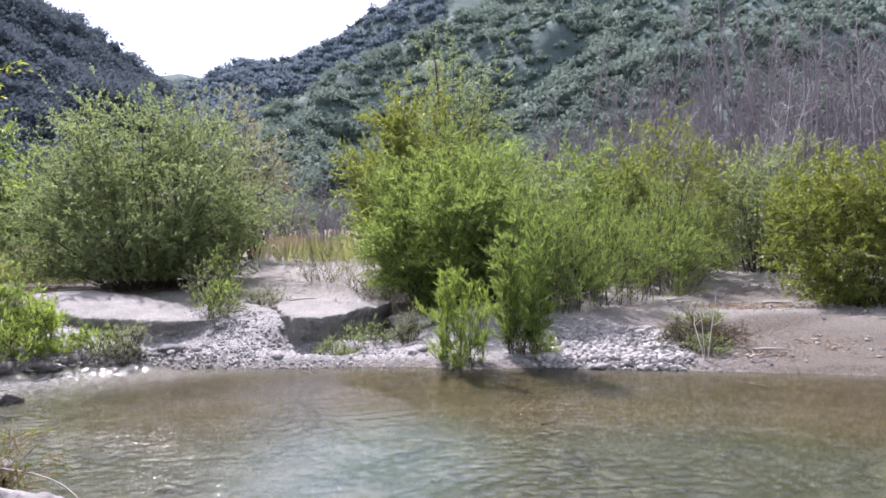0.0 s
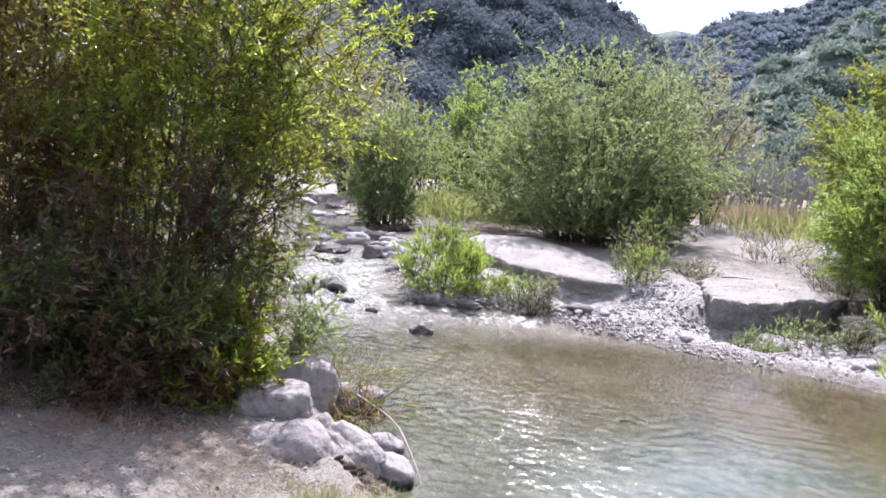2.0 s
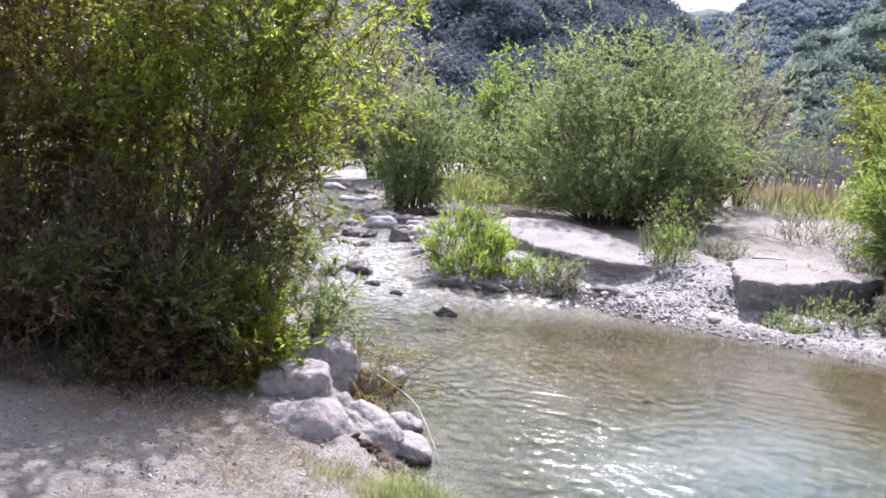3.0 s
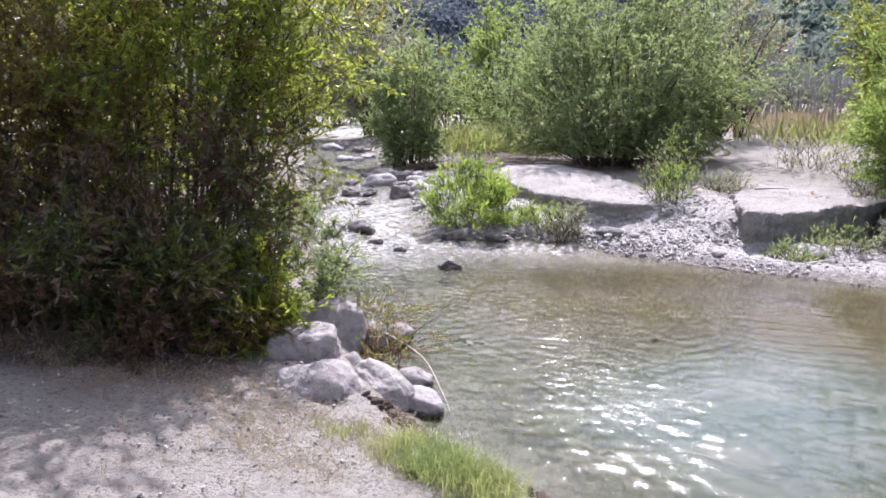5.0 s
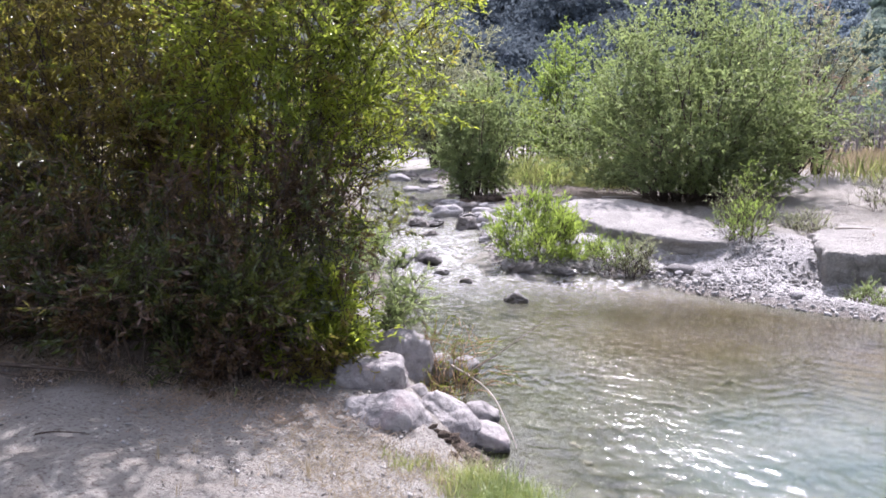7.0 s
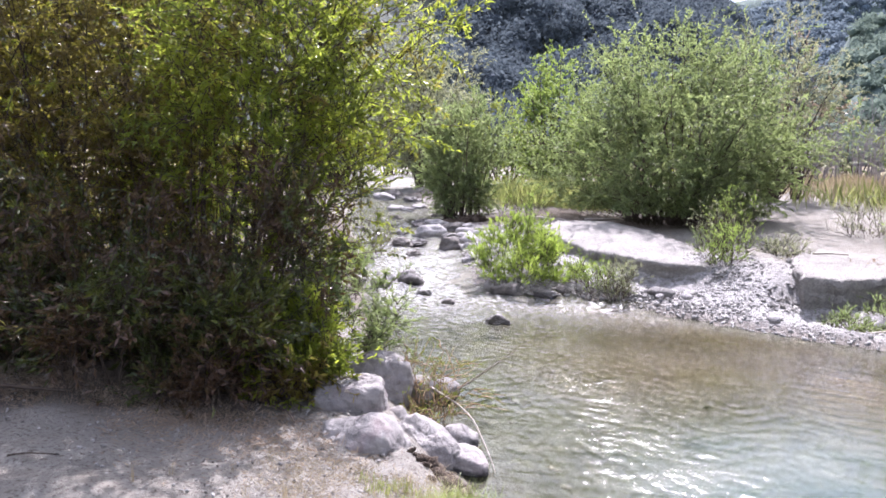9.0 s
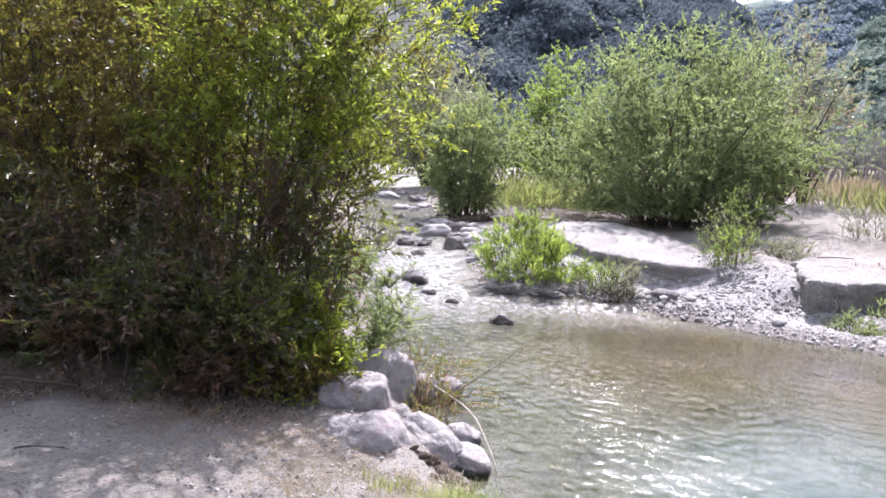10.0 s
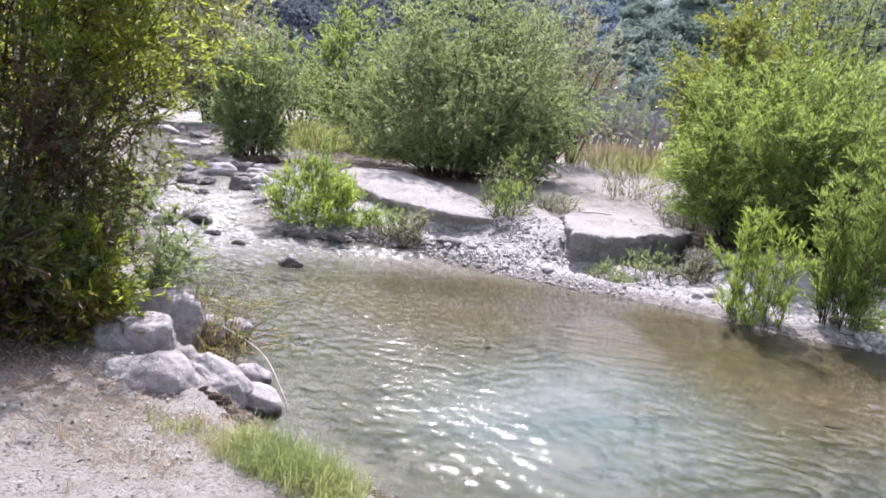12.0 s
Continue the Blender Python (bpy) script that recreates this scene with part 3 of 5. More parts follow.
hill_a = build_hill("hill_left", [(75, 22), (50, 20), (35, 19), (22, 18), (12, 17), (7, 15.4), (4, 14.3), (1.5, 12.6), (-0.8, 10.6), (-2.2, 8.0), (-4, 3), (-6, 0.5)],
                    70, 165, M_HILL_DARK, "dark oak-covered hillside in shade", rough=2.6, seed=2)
hill_b = build_hill("hill_right", [(-6.5, 2), (-8.5, 8.2), (-12, 10.5), (-16, 13), (-20, 15), (-25, 17.3), (-30, 19.5), (-40, 22), (-55, 24), (-75, 24), (-100, 20)],
                    110, 330, M_HAZED_HILL, "green chaparral hillside", rough=7.5, seed=5)
hill_c = build_hill("hill_far", [(6, 9), (0, 10.5), (-3, 11.0), (-4.5, 11.8), (-7, 12.9), (-9, 12.9), (-11, 13.7), (-14.1, 15.2), (-16, 16.7), (-18.4, 17.8), (-24, 20), (-34, 22)],
                    380, 620, M_HAZED_HILL, "distant chaparral ridge", rough=7, seed=9)
hill_d = build_hill("hill_distant", [(12, 10.6), (4, 11.0), (0, 11.2), (-2.5, 11.75), (-5, 11.4), (-9, 10)], 800, 1000, M_HAZED_HILL, "hazy distant ridge", 20, 6, 11)
hill_e = build_hill("hill_behind", [(260, 12), (220, 15), (180, 14), (140, 15), (110, 18), (74, 20)], 90, 240, M_HAZED_HILL, "chaparral hillside", 30, 5, 13)
# oak crowns lean blue-grey: the valley haze is painted into their colour
M_HAZED_OAK = rough_material("hazed_oak_foliage", (0.06, 0.076, 0.09), (0.078, 0.097, 0.112), (0.05, 0.063, 0.076), 0.28, 1.0, 0.4, 0.4, spec=0.05)
# shrub green shifted a little to blue to paint haze
M_HAZED_CHAPARRAL = rough_material("hazed_chaparral_foliage", (0.09, 0.125, 0.10), (0.125, 0.165, 0.13), (0.075, 0.105, 0.088), 0.22, 1.0, 0.4, 0.5, spec=0.05)
# far brush is a bluer chaparral, distance haze put into the colour
M_HAZED_FAR_BRUSH = rough_material("hazed_far_brush_foliage", (0.08, 0.11, 0.13), (0.11, 0.145, 0.165), (0.066, 0.093, 0.115), 0.12, 1.0, 0.4, 0.8, spec=0.05)
# oak sprays carry the same painted haze blue
M_HAZED_OAK_LEAF = leaf_material("hazed_oak_leaf_spray", (0.072, 0.092, 0.106), (0.083, 0.104, 0.118), (0.094, 0.116, 0.128), 0.4, 0.95)
# far sprays blued for haze as well
M_HAZED_FAR_LEAF = leaf_material("hazed_far_brush_leaf_spray", (0.095, 0.13, 0.158), (0.128, 0.166, 0.195), (0.154, 0.19, 0.21), 0.45, 0.95)
# brush sprays share the painted haze tint
M_HAZED_BRUSH_LEAF = leaf_material("hazed_brush_leaf_spray", (0.10, 0.14, 0.118), (0.137, 0.182, 0.148), (0.165, 0.205, 0.16), 0.4, 0.95)
canopy("oak_wood", hill_a, 3000, 1.1, 3.1, M_HAZED_OAK, "dense dark oak crowns covering a hillside, haze blue in their colour", 5, (0.0, 0.33), (0.0, 1.0), 190000, 0.36, M_HAZED_OAK_LEAF, 0.75)
canopy("chaparral", hill_b, 7000, 1.2, 3.8, M_HAZED_CHAPARRAL, "rounded green chaparral shrubs on a slope", 6, (0.42, 1.0), (0.0, 1.0), 200000, 0.72, M_HAZED_BRUSH_LEAF, 0.8)
canopy("far_chaparral", hill_c, 3000, 2.0, 6.0, M_HAZED_FAR_BRUSH, "chaparral shrubs on a far ridge, bluer for painted haze", 7, (0.3, 1.0), (0.3, 1.0), 60000, 1.5, M_HAZED_FAR_LEAF, 0.8)


# ---- woody plants ----
def tubes(paths, radii, sides=4):
    """Tapered tubes along many paths of equal length: paths (n, k, 3), radii (n, k)."""
    n, k, _ = paths.shape
    d = np.gradient(paths, axis=1)
    d /= np.linalg.norm(d, axis=2, keepdims=True) + 1e-9
    ref = np.where(np.abs(d[..., 2:3]) > 0.9, np.array([1.0, 0, 0]), np.array([0, 0, 1.0]))
    u = np.cross(d, ref)
    u /= np.linalg.norm(u, axis=2, keepdims=True) + 1e-9
    v = np.cross(d, u)
    ang = np.arange(sides) * 2 * math.pi / sides
    ring = paths[:, :, None] + radii[:, :, None, None] * (u[:, :, None] * np.cos(ang)[:, None] + v[:, :, None] * np.sin(ang)[:, None])
    verts = ring.reshape(-1, 3)
    idx = np.arange(n * k * sides).reshape(n, k, sides)
    a, b = idx[:, :-1], idx[:, 1:]
    f = np.stack([a, np.roll(a, -1, 2), np.roll(b, -1, 2), b], -1).reshape(-1, 4)
    return verts, f


def leaf_cloud(pos, along, length, width, rng, fold=0.25, droop=0.2):
    """Narrow folded leaves at pos pointing along: four corners and two faces each."""
    n = len(pos)
    d = along + rng.normal(size=(n, 3)) * 0.55
    d[:, 2] -= droop
    d /= np.linalg.norm(d, axis=1, keepdims=True)
    side = np.cross(d, rng.normal(size=(n, 3)))
    side /= np.linalg.norm(side, axis=1, keepdims=True) + 1e-9
    up = np.cross(side, d)
    L = length * rng.uniform(0.6, 1.25, (n, 1))
    W = width * rng.uniform(0.7, 1.2, (n, 1))
    mid = pos + d * L * 0.45
    v = np.stack([pos, mid + side * W * 0.5 + up * W * fold, pos + d * L - up * L * 0.06, mid - side * W * 0.5 + up * W * fold], 1).reshape(-1, 3)
    i = np.arange(n)[:, None] * 4
    f = np.concatenate([i + np.array([[0, 1, 2]]), i + np.array([[0, 2, 3]])])
    return v, f


def woody_shape(rng, stems, twigs, leaves, height, radius, lean=(0, 0), spread=0.25, bottom=0.12, bushy=1.0, twig_len=0.5, sub=4, upright=0.3, droop=0.2,
                leaf=(0.08, 0.014), stem_r=0.022, skirt=0.0, base_r=None, skirt_reach=1.0):
    """Stems fanning from the base to an uneven crown, twigs along them, leaves along the twigs."""
    k = 9
    base_r = radius * spread if base_r is None else base_r
    az = rng.uniform(0, 2 * math.pi, stems)
    b = np.stack([np.cos(az), np.sin(az)], 1) * base_r * np.sqrt(rng.uniform(0, 1, (stems, 1)))
    reach = np.sqrt(rng.uniform(0.02, 1, stems))
    az2 = az + rng.normal(size=stems) * 0.7
    lump = 1 + 0.16 * np.sin(3 * az2 + rng.uniform(0, 6)) + 0.12 * np.sin(5 * az2 + rng.uniform(0, 6))
    tip = np.stack([np.cos(az2) * reach * radius * lump, np.sin(az2) * reach * radius * lump,
                    height * (bottom + (1 - bottom) * np.sqrt(np.clip(1 - (reach * 0.93) ** 2, 0.02, 1))) * rng.uniform(0.78, 1.06, stems)], 1)
    low = rng.uniform(0, 1, stems) < skirt
    reach_low = rng.uniform(0.5, skirt_reach, stems)
    tip[low, 0] = (np.cos(az2) * reach_low * radius * lump)[low]
    tip[low, 1] = (np.sin(az2) * reach_low * radius * lump)[low]
    tip[low, 2] = height * rng.uniform(0.05, 0.55, stems)[low]
    tip[:, 0] += lean[0] * tip[:, 2]
    tip[:, 1] += lean[1] * tip[:, 2]
    t = np.linspace(0, 1, k)[None, :, None]
    start = np.concatenate([b, np.full((stems, 1), -0.06)], 1)[:, None]
    ctrl = (start[:, 0] * 0.55 + tip * 0.45)
    ctrl[:, 2] = tip[:, 2] * rng.uniform(0.5, 0.75, stems)
    paths = (1 - t) ** 2 * start + 2 * t * (1 - t) * ctrl[:, None] + t ** 2 * tip[:, None]
    paths = paths + rng.normal(size=paths.shape) * 0.018 * height ** 0.5 * t
    rad = stem_r * rng.uniform(0.5, 1.1, (stems, 1)) * (1 - 0.82 * np.linspace(0, 1, k)[None])
    sv, sf = tubes(paths, rad, 5)
    # twigs
    si = rng.randint(0, stems, twigs)
    u = bottom + (1 - bottom) * rng.uniform(0, 1, twigs) ** 0.75
    fi = np.clip(u * (k - 1), 0, k - 1.001)
    i0 = fi.astype(int)
    fr = (fi - i0)[:, None]
    org = paths[si, i0] * (1 - fr) + paths[si, i0 + 1] * fr
    dirn = paths[si, i0 + 1] - paths[si, i0]
    dirn /= np.linalg.norm(dirn, axis=1, keepdims=True) + 1e-9
    out = rng.normal(size=(twigs, 3))
    out -= dirn * (out * dirn).sum(1, keepdims=True)
    out /= np.linalg.norm(out, axis=1, keepdims=True)
    td = dirn * 0.55 + out * bushy
    td[:, 2] += upright
    td /= np.linalg.norm(td, axis=1, keepdims=True)
    tl = twig_len * rng.uniform(0.4, 1.25, (twigs, 1)) * (1.15 - 0.5 * u[:, None])
    tk = 3
    tt = np.linspace(0, 1, tk)[None, :, None]
    bend = rng.normal(size=(twigs, 1, 3)) * 0.22 - np.array([0, 0, 0.16])
    tp = org[:, None] + td[:, None] * tl[:, None] * tt + bend * tl[:, None] * tt ** 2
    tv, tf = tubes(tp, np.full((twigs, 1), 0.0042) * (1 - 0.7 * np.linspace(0, 1, tk)[None]) * (1 + stem_r * 20), 3)
    wood_v, wood_f = np.concatenate([sv, tv]), np.concatenate([sf, tf + len(sv)])
    # leaves
    ti = rng.randint(0, twigs, leaves)
    q = rng.uniform(0.12, 1.0, leaves)
    gi = np.clip(q * (tk - 1), 0, tk - 1.001)
    g0 = gi.astype(int)
    gf = (gi - g0)[:, None]
    lp = tp[ti, g0] * (1 - gf) + tp[ti, g0 + 1] * gf
    ld = tp[ti, g0 + 1] - tp[ti, g0]
    ld /= np.linalg.norm(ld, axis=1, keepdims=True) + 1e-9
    ld[:, 2] += upright * 0.6
    lv, lf = leaf_cloud(lp, ld, leaf[0], leaf[1], rng, droop=droop)
    ok = lv[:, 2].reshape(-1, 4).min(1) > 0.01
    if not ok.all():
        lv = lv.reshape(-1, 4, 3)[ok].reshape(-1, 3)
        m = len(lv) // 4
        i = np.arange(m)[:, None] * 4
        lf = np.concatenate([i + np.array([[0, 1, 2]]), i + np.array([[0, 2, 3]])])
    return (wood_v, wood_f), (lv, lf)


def crown_shape(rng, lobes, twigs, leaves, height, radius, lobe=0.34, waist=0.42, shell=(0.45, 0.86), twig_len=0.5, upright=0.25, droop=0.1, hang=0.1,
                leaf=(0.08, 0.02), stem_r=0.016, base_r=0.3, lean=(0, 0), spray=0.75, floor=0.0, inner=0.15, side=1.0):
    """A bush of leafy boughs: arching stems from the base, each ending in a rounded clump of twigs; gaps stay between the clumps."""
    k = 9
    centre, got, tries = [], 0, 0
    low, high = waist * height, (1 - waist) * height
    gap = radius * 1.55 / math.sqrt(lobes)
    while got < lobes:
        d = rng.normal(size=3)
        d /= np.linalg.norm(d)
        f = rng.uniform(*shell) if rng.uniform() > inner else rng.uniform(0.1, shell[0])
        p = np.array([d[0] * radius, d[1] * radius * side, d[2] * (high if d[2] > 0 else low)]) * f
        tries += 1
        if got and np.min(np.linalg.norm(np.array(centre) - p, axis=1)) < gap and tries < 60:
            continue
        centre.append(p)
        got, tries = got + 1, 0
    c = np.array(centre) * (1 + 0.07 * rng.normal(size=(lobes, 1)))
    normal = c / np.array([radius, radius * side, height * 0.5]) ** 2
    normal /= np.linalg.norm(normal, axis=1, keepdims=True) + 1e-6
    c[:, 2] = np.maximum(c[:, 2] + low, 0.06 * height)
    c[:, 0] += lean[0] * c[:, 2]
    c[:, 1] += lean[1] * c[:, 2]
    size = radius * lobe * rng.uniform(0.65, 1.3, lobes)
    az = np.arctan2(c[:, 1], c[:, 0]) + rng.normal(size=lobes) * 0.5
    b = np.stack([np.cos(az), np.sin(az)], 1) * base_r * np.sqrt(rng.uniform(0, 1, (lobes, 1)))
    start = np.concatenate([b, np.full((lobes, 1), -0.06)], 1)
    tip = c + normal * size[:, None] * 0.5
    t = np.linspace(0, 1, k)[None, :, None]
    ctrl = start * 0.6 + tip * 0.4
    ctrl[:, 2] = tip[:, 2] * rng.uniform(0.55, 0.85, lobes)
    paths = (1 - t) ** 2 * start[:, None] + 2 * t * (1 - t) * ctrl[:, None] + t ** 2 * tip[:, None]
    paths = paths + rng.normal(size=paths.shape) * 0.02 * height ** 0.5 * t
    sv, sf = tubes(paths, stem_r * rng.uniform(0.6, 1.3, (lobes, 1)) * (1 - 0.8 * np.linspace(0, 1, k)[None]), 5)
    li = rng.choice(lobes, twigs, p=size ** 2 / np.sum(size ** 2))
    u = rng.uniform(0.55, 1.0, twigs)
    gi = np.clip(u * (k - 1), 0, k - 1.001)
    g0 = gi.astype(int)
    org = paths[li, g0] * (1 - (gi - g0))[:, None] + paths[li, g0 + 1] * (gi - g0)[:, None]
    org = org + rng.normal(size=(twigs, 3)) * size[li][:, None] * 0.26
    td = normal[li] * 0.55 + rng.normal(size=(twigs, 3)) * spray + np.array([0, 0, upright])
    td /= np.linalg.norm(td, axis=1, keepdims=True)
    tl = np.minimum(twig_len, size[li] * 1.5)[:, None] * rng.uniform(0.45, 1.25, (twigs, 1))
    tt = np.linspace(0, 1, 3)[None, :, None]
    bend = rng.normal(size=(twigs, 1, 3)) * 0.2 - np.array([0, 0, hang])
    tp = org[:, None] + td[:, None] * tl[:, None] * tt + bend * tl[:, None] * tt ** 2
    tv, tf = tubes(tp, np.full((twigs, 1), 0.0045) * (1 - 0.7 * np.linspace(0, 1, 3)[None]), 3)
    ti = rng.randint(0, twigs, leaves)
    q = rng.uniform(0.15, 1.0, leaves) ** 0.8
    hi = np.clip(q * 2, 0, 1.999)
    h0 = hi.astype(int)
    hf = (hi - h0)[:, None]
    lp = tp[ti, h0] * (1 - hf) + tp[ti, h0 + 1] * hf
    ld = tp[ti, h0 + 1] - tp[ti, h0]
    ld /= np.linalg.norm(ld, axis=1, keepdims=True) + 1e-9
    lv, lf = leaf_cloud(lp, ld, leaf[0], leaf[1], rng, droop=droop)
    lv = lv.reshape(-1, 4, 3)
    lv = lv[lv[:, :, 2].min(1) > 0.01 + floor].reshape(-1, 3)
    i = np.arange(len(lv) // 4)[:, None] * 4
    lf = np.concatenate([i + np.array([[0, 1, 2]]), i + np.array([[0, 2, 3]])])
    return (np.concatenate([sv, tv]), np.concatenate([sf, tf + len(sv)])), (lv, lf)


def plant(name, x, y, label, category, leaf_mat, seed, group="", bark=None, z=None, crown="foliage", wood="branchwork", **shape):
    rng = np.random.RandomState(seed)
    (wv, wf), (lv, lf) = crown_shape(rng, **shape) if "lobes" in shape else woody_shape(rng, **shape)
    base = new(name)
    base.location = (x, y, (ground_height(x, y) if z is None else z) - 0.02)
    tagged(base, label, category, group)
    mesh_part(wood, mesh_from(wood, wv, wf, bark or M_BARK, True), base)
    if len(lv):
        mesh_part(crown, mesh_from(crown, lv, lf, leaf_mat), base)
    return base


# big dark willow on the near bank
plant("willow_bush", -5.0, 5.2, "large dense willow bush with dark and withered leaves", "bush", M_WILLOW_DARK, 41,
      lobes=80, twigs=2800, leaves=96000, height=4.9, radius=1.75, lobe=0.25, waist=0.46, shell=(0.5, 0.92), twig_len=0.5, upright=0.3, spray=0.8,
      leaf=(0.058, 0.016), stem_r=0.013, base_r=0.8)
# sunny right side of the willow mass, its light painted into the leaves
plant("willow_bush", -3.5, 4.85, "yellow-green willow bush, sunlight painted into its leaves, beside the stream", "bush", M_SUNLIT_WILLOW, 68,
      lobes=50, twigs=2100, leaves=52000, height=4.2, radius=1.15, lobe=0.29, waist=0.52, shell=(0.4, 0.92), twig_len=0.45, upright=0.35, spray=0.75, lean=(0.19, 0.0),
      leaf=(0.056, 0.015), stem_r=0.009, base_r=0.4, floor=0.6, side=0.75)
# low growth: shade-dark leaf colour under the bush, sunlit colour by the boulders
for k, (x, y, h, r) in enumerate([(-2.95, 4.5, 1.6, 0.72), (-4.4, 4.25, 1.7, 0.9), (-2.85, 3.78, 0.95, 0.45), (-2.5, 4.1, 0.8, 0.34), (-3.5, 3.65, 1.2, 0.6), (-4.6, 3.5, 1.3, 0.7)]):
    plant("willow_undergrowth", x, y, "low leafy willow growth in painted sunlit green beside the boulders" if x > -2.6 else "low half-withered willow growth, shade painted dark into its leaves, under the large bush", "bush",
          M_SUNLIT_WILLOW if x > -2.6 else M_SHADED_UNDER_LEAF, 150 + k,
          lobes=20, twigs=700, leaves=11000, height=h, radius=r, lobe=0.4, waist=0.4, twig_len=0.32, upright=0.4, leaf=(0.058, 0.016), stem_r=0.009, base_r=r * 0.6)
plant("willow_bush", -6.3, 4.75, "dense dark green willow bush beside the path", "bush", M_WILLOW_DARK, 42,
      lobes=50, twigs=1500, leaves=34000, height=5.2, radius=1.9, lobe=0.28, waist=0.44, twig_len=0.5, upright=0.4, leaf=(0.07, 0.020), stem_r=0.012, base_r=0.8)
# bush added almost wholly out of view, there for the shadow it casts
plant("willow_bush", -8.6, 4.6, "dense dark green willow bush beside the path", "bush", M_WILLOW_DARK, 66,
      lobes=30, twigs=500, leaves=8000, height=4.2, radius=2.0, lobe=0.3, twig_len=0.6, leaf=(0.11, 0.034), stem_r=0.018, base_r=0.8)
plant("willow_sprout", -2.5, 5.0, "leafy green willow sprouts leaning over the boulders", "shrub", M_WILLOW, 61,
      stems=18, twigs=260, leaves=3800, height=0.8, radius=0.5, spread=0.8, bottom=0.05, twig_len=0.28, leaf=(0.075, 0.011), stem_r=0.005, skirt=0.3)

# willows and trees on the far bank
plant("round_willow", -0.8, 17.4, "broad rounded grey-green willow bush on the gravel bar", "bush", M_WILLOW, 43,
      lobes=120, twigs=4600, leaves=125000, height=4.3, radius=3.25, lobe=0.2, waist=0.36, shell=(0.45, 0.9), twig_len=0.75, upright=0.35, leaf=(0.085, 0.026), stem_r=0.02, base_r=0.9, floor=0.25)
plant("feathery_tree", 1.8, 23.0, "thin feathery tree with sparse grey-green leaves", "tree", M_SAGE_LEAF, 44, wood="trunk", crown="crown",
      lobes=40, twigs=900, leaves=20000, height=5.9, radius=1.9, lobe=0.28, waist=0.5, twig_len=0.8, leaf=(0.10, 0.026), stem_r=0.03, base_r=0.2, floor=1.0)
plant("russet_tree", 2.6, 24.2, "small tree with sparse russet leaves", "tree", M_RUSSET_LEAF, 62, wood="trunk", crown="crown",
      lobes=14, twigs=320, leaves=5200, height=5.6, radius=1.1, lobe=0.32, waist=0.4, twig_len=0.6, leaf=(0.09, 0.03), stem_r=0.03, base_r=0.15, floor=2.2)
plant("young_cottonwood", -5.8, 17.9, "young upright cottonwood beside the riffle", "tree", M_WILLOW, 45, wood="trunk", crown="crown",
      lobes=54, twigs=1500, leaves=36000, height=3.7, radius=1.3, lobe=0.27, waist=0.42, twig_len=0.55, upright=0.7, leaf=(0.085, 0.024), stem_r=0.018, base_r=0.5)
plant("leafy_tree", -5.2, 26.0, "bright green leafy tree behind the willows", "tree", M_WILLOW_PALE, 46, wood="trunk", crown="crown",
      lobes=40, twigs=900, leaves=18000, height=5.6, radius=2.0, lobe=0.28, waist=0.48, twig_len=0.7, leaf=(0.12, 0.05), stem_r=0.035, base_r=0.3)
for k, (x, y, h, r) in enumerate([(-11.2, 29.5, 8.0, 2.6), (-15.0, 28.5, 8.5, 3.0)]):
    plant("valley_tree", x, y, "tall pale grey-green tree upstream", "tree", M_SAGE_LEAF, 63 + k, group="trees upstream", wood="trunk", crown="crown",
          lobes=56, twigs=1300, leaves=26000, height=h, radius=r, lobe=0.27, waist=0.45, twig_len=1.0, leaf=(0.14, 0.045), stem_r=0.04, base_r=0.5)
plant("front_willow", 4.25, 11.5, "light green sandbar willow with feathery boughs", "bush", M_WILLOW_PALE, 47,
      lobes=80, twigs=3200, leaves=84000, height=3.45, radius=1.5, lobe=0.25, waist=0.42, shell=(0.5, 0.9), twig_len=0.5, upright=0.75, spray=0.65, droop=-0.05, hang=0.15,
      leaf=(0.09, 0.015), stem_r=0.014, base_r=0.55)
plant("front_willow", 5.5, 11.9, "light green sandbar willow with upright wands", "bush", M_WILLOW_PALE, 147,
      lobes=34, twigs=1300, leaves=30000, height=3.0, radius=0.95, lobe=0.28, waist=0.42, shell=(0.5, 0.9), twig_len=0.5, upright=0.9, spray=0.6, droop=-0.05, hang=0.15,
      leaf=(0.09, 0.015), stem_r=0.014, base_r=0.4)
plant("yellowing_willow", 4.85, 15.0, "yellow-green willow standing behind the pale one", "bush", M_YELLOW_LEAF, 48,
      lobes=64, twigs=1700, leaves=44000, height=4.7, radius=1.6, lobe=0.24, waist=0.5, twig_len=0.6, upright=0.4, leaf=(0.08, 0.026), stem_r=0.018, base_r=0.5)
plant("green_willow", 6.6, 13.6, "green willow bush behind the saplings", "bush", M_WILLOW, 65,
      lobes=50, twigs=1500, leaves=38000, height=3.2, radius=1.7, lobe=0.27, waist=0.42, twig_len=0.55, leaf=(0.085, 0.024), stem_r=0.02, base_r=0.5)
plant("willow_sapling", 4.15, 8.3, "slim upright willow sapling at the water's edge", "sapling", M_WILLOW_PALE, 49, group="saplings at the water",
      stems=26, twigs=520, leaves=9500, height=2.6, radius=0.42, spread=0.5, bottom=0.03, twig_len=0.34, upright=0.7, bushy=0.75, droop=0.0, leaf=(0.105, 0.0105), stem_r=0.007, skirt=0.3)
plant("willow_sapling", 3.15, 8.15, "low light green willow sapling at the water's edge", "sapling", M_FRESH_LEAF, 50, group="saplings at the water",
      stems=26, twigs=300, leaves=3800, height=1.35, radius=0.46, spread=0.6, bottom=0.03, twig_len=0.28, upright=0.8, bushy=0.7, droop=0.0, leaf=(0.115, 0.010), stem_r=0.005, skirt=0.25)
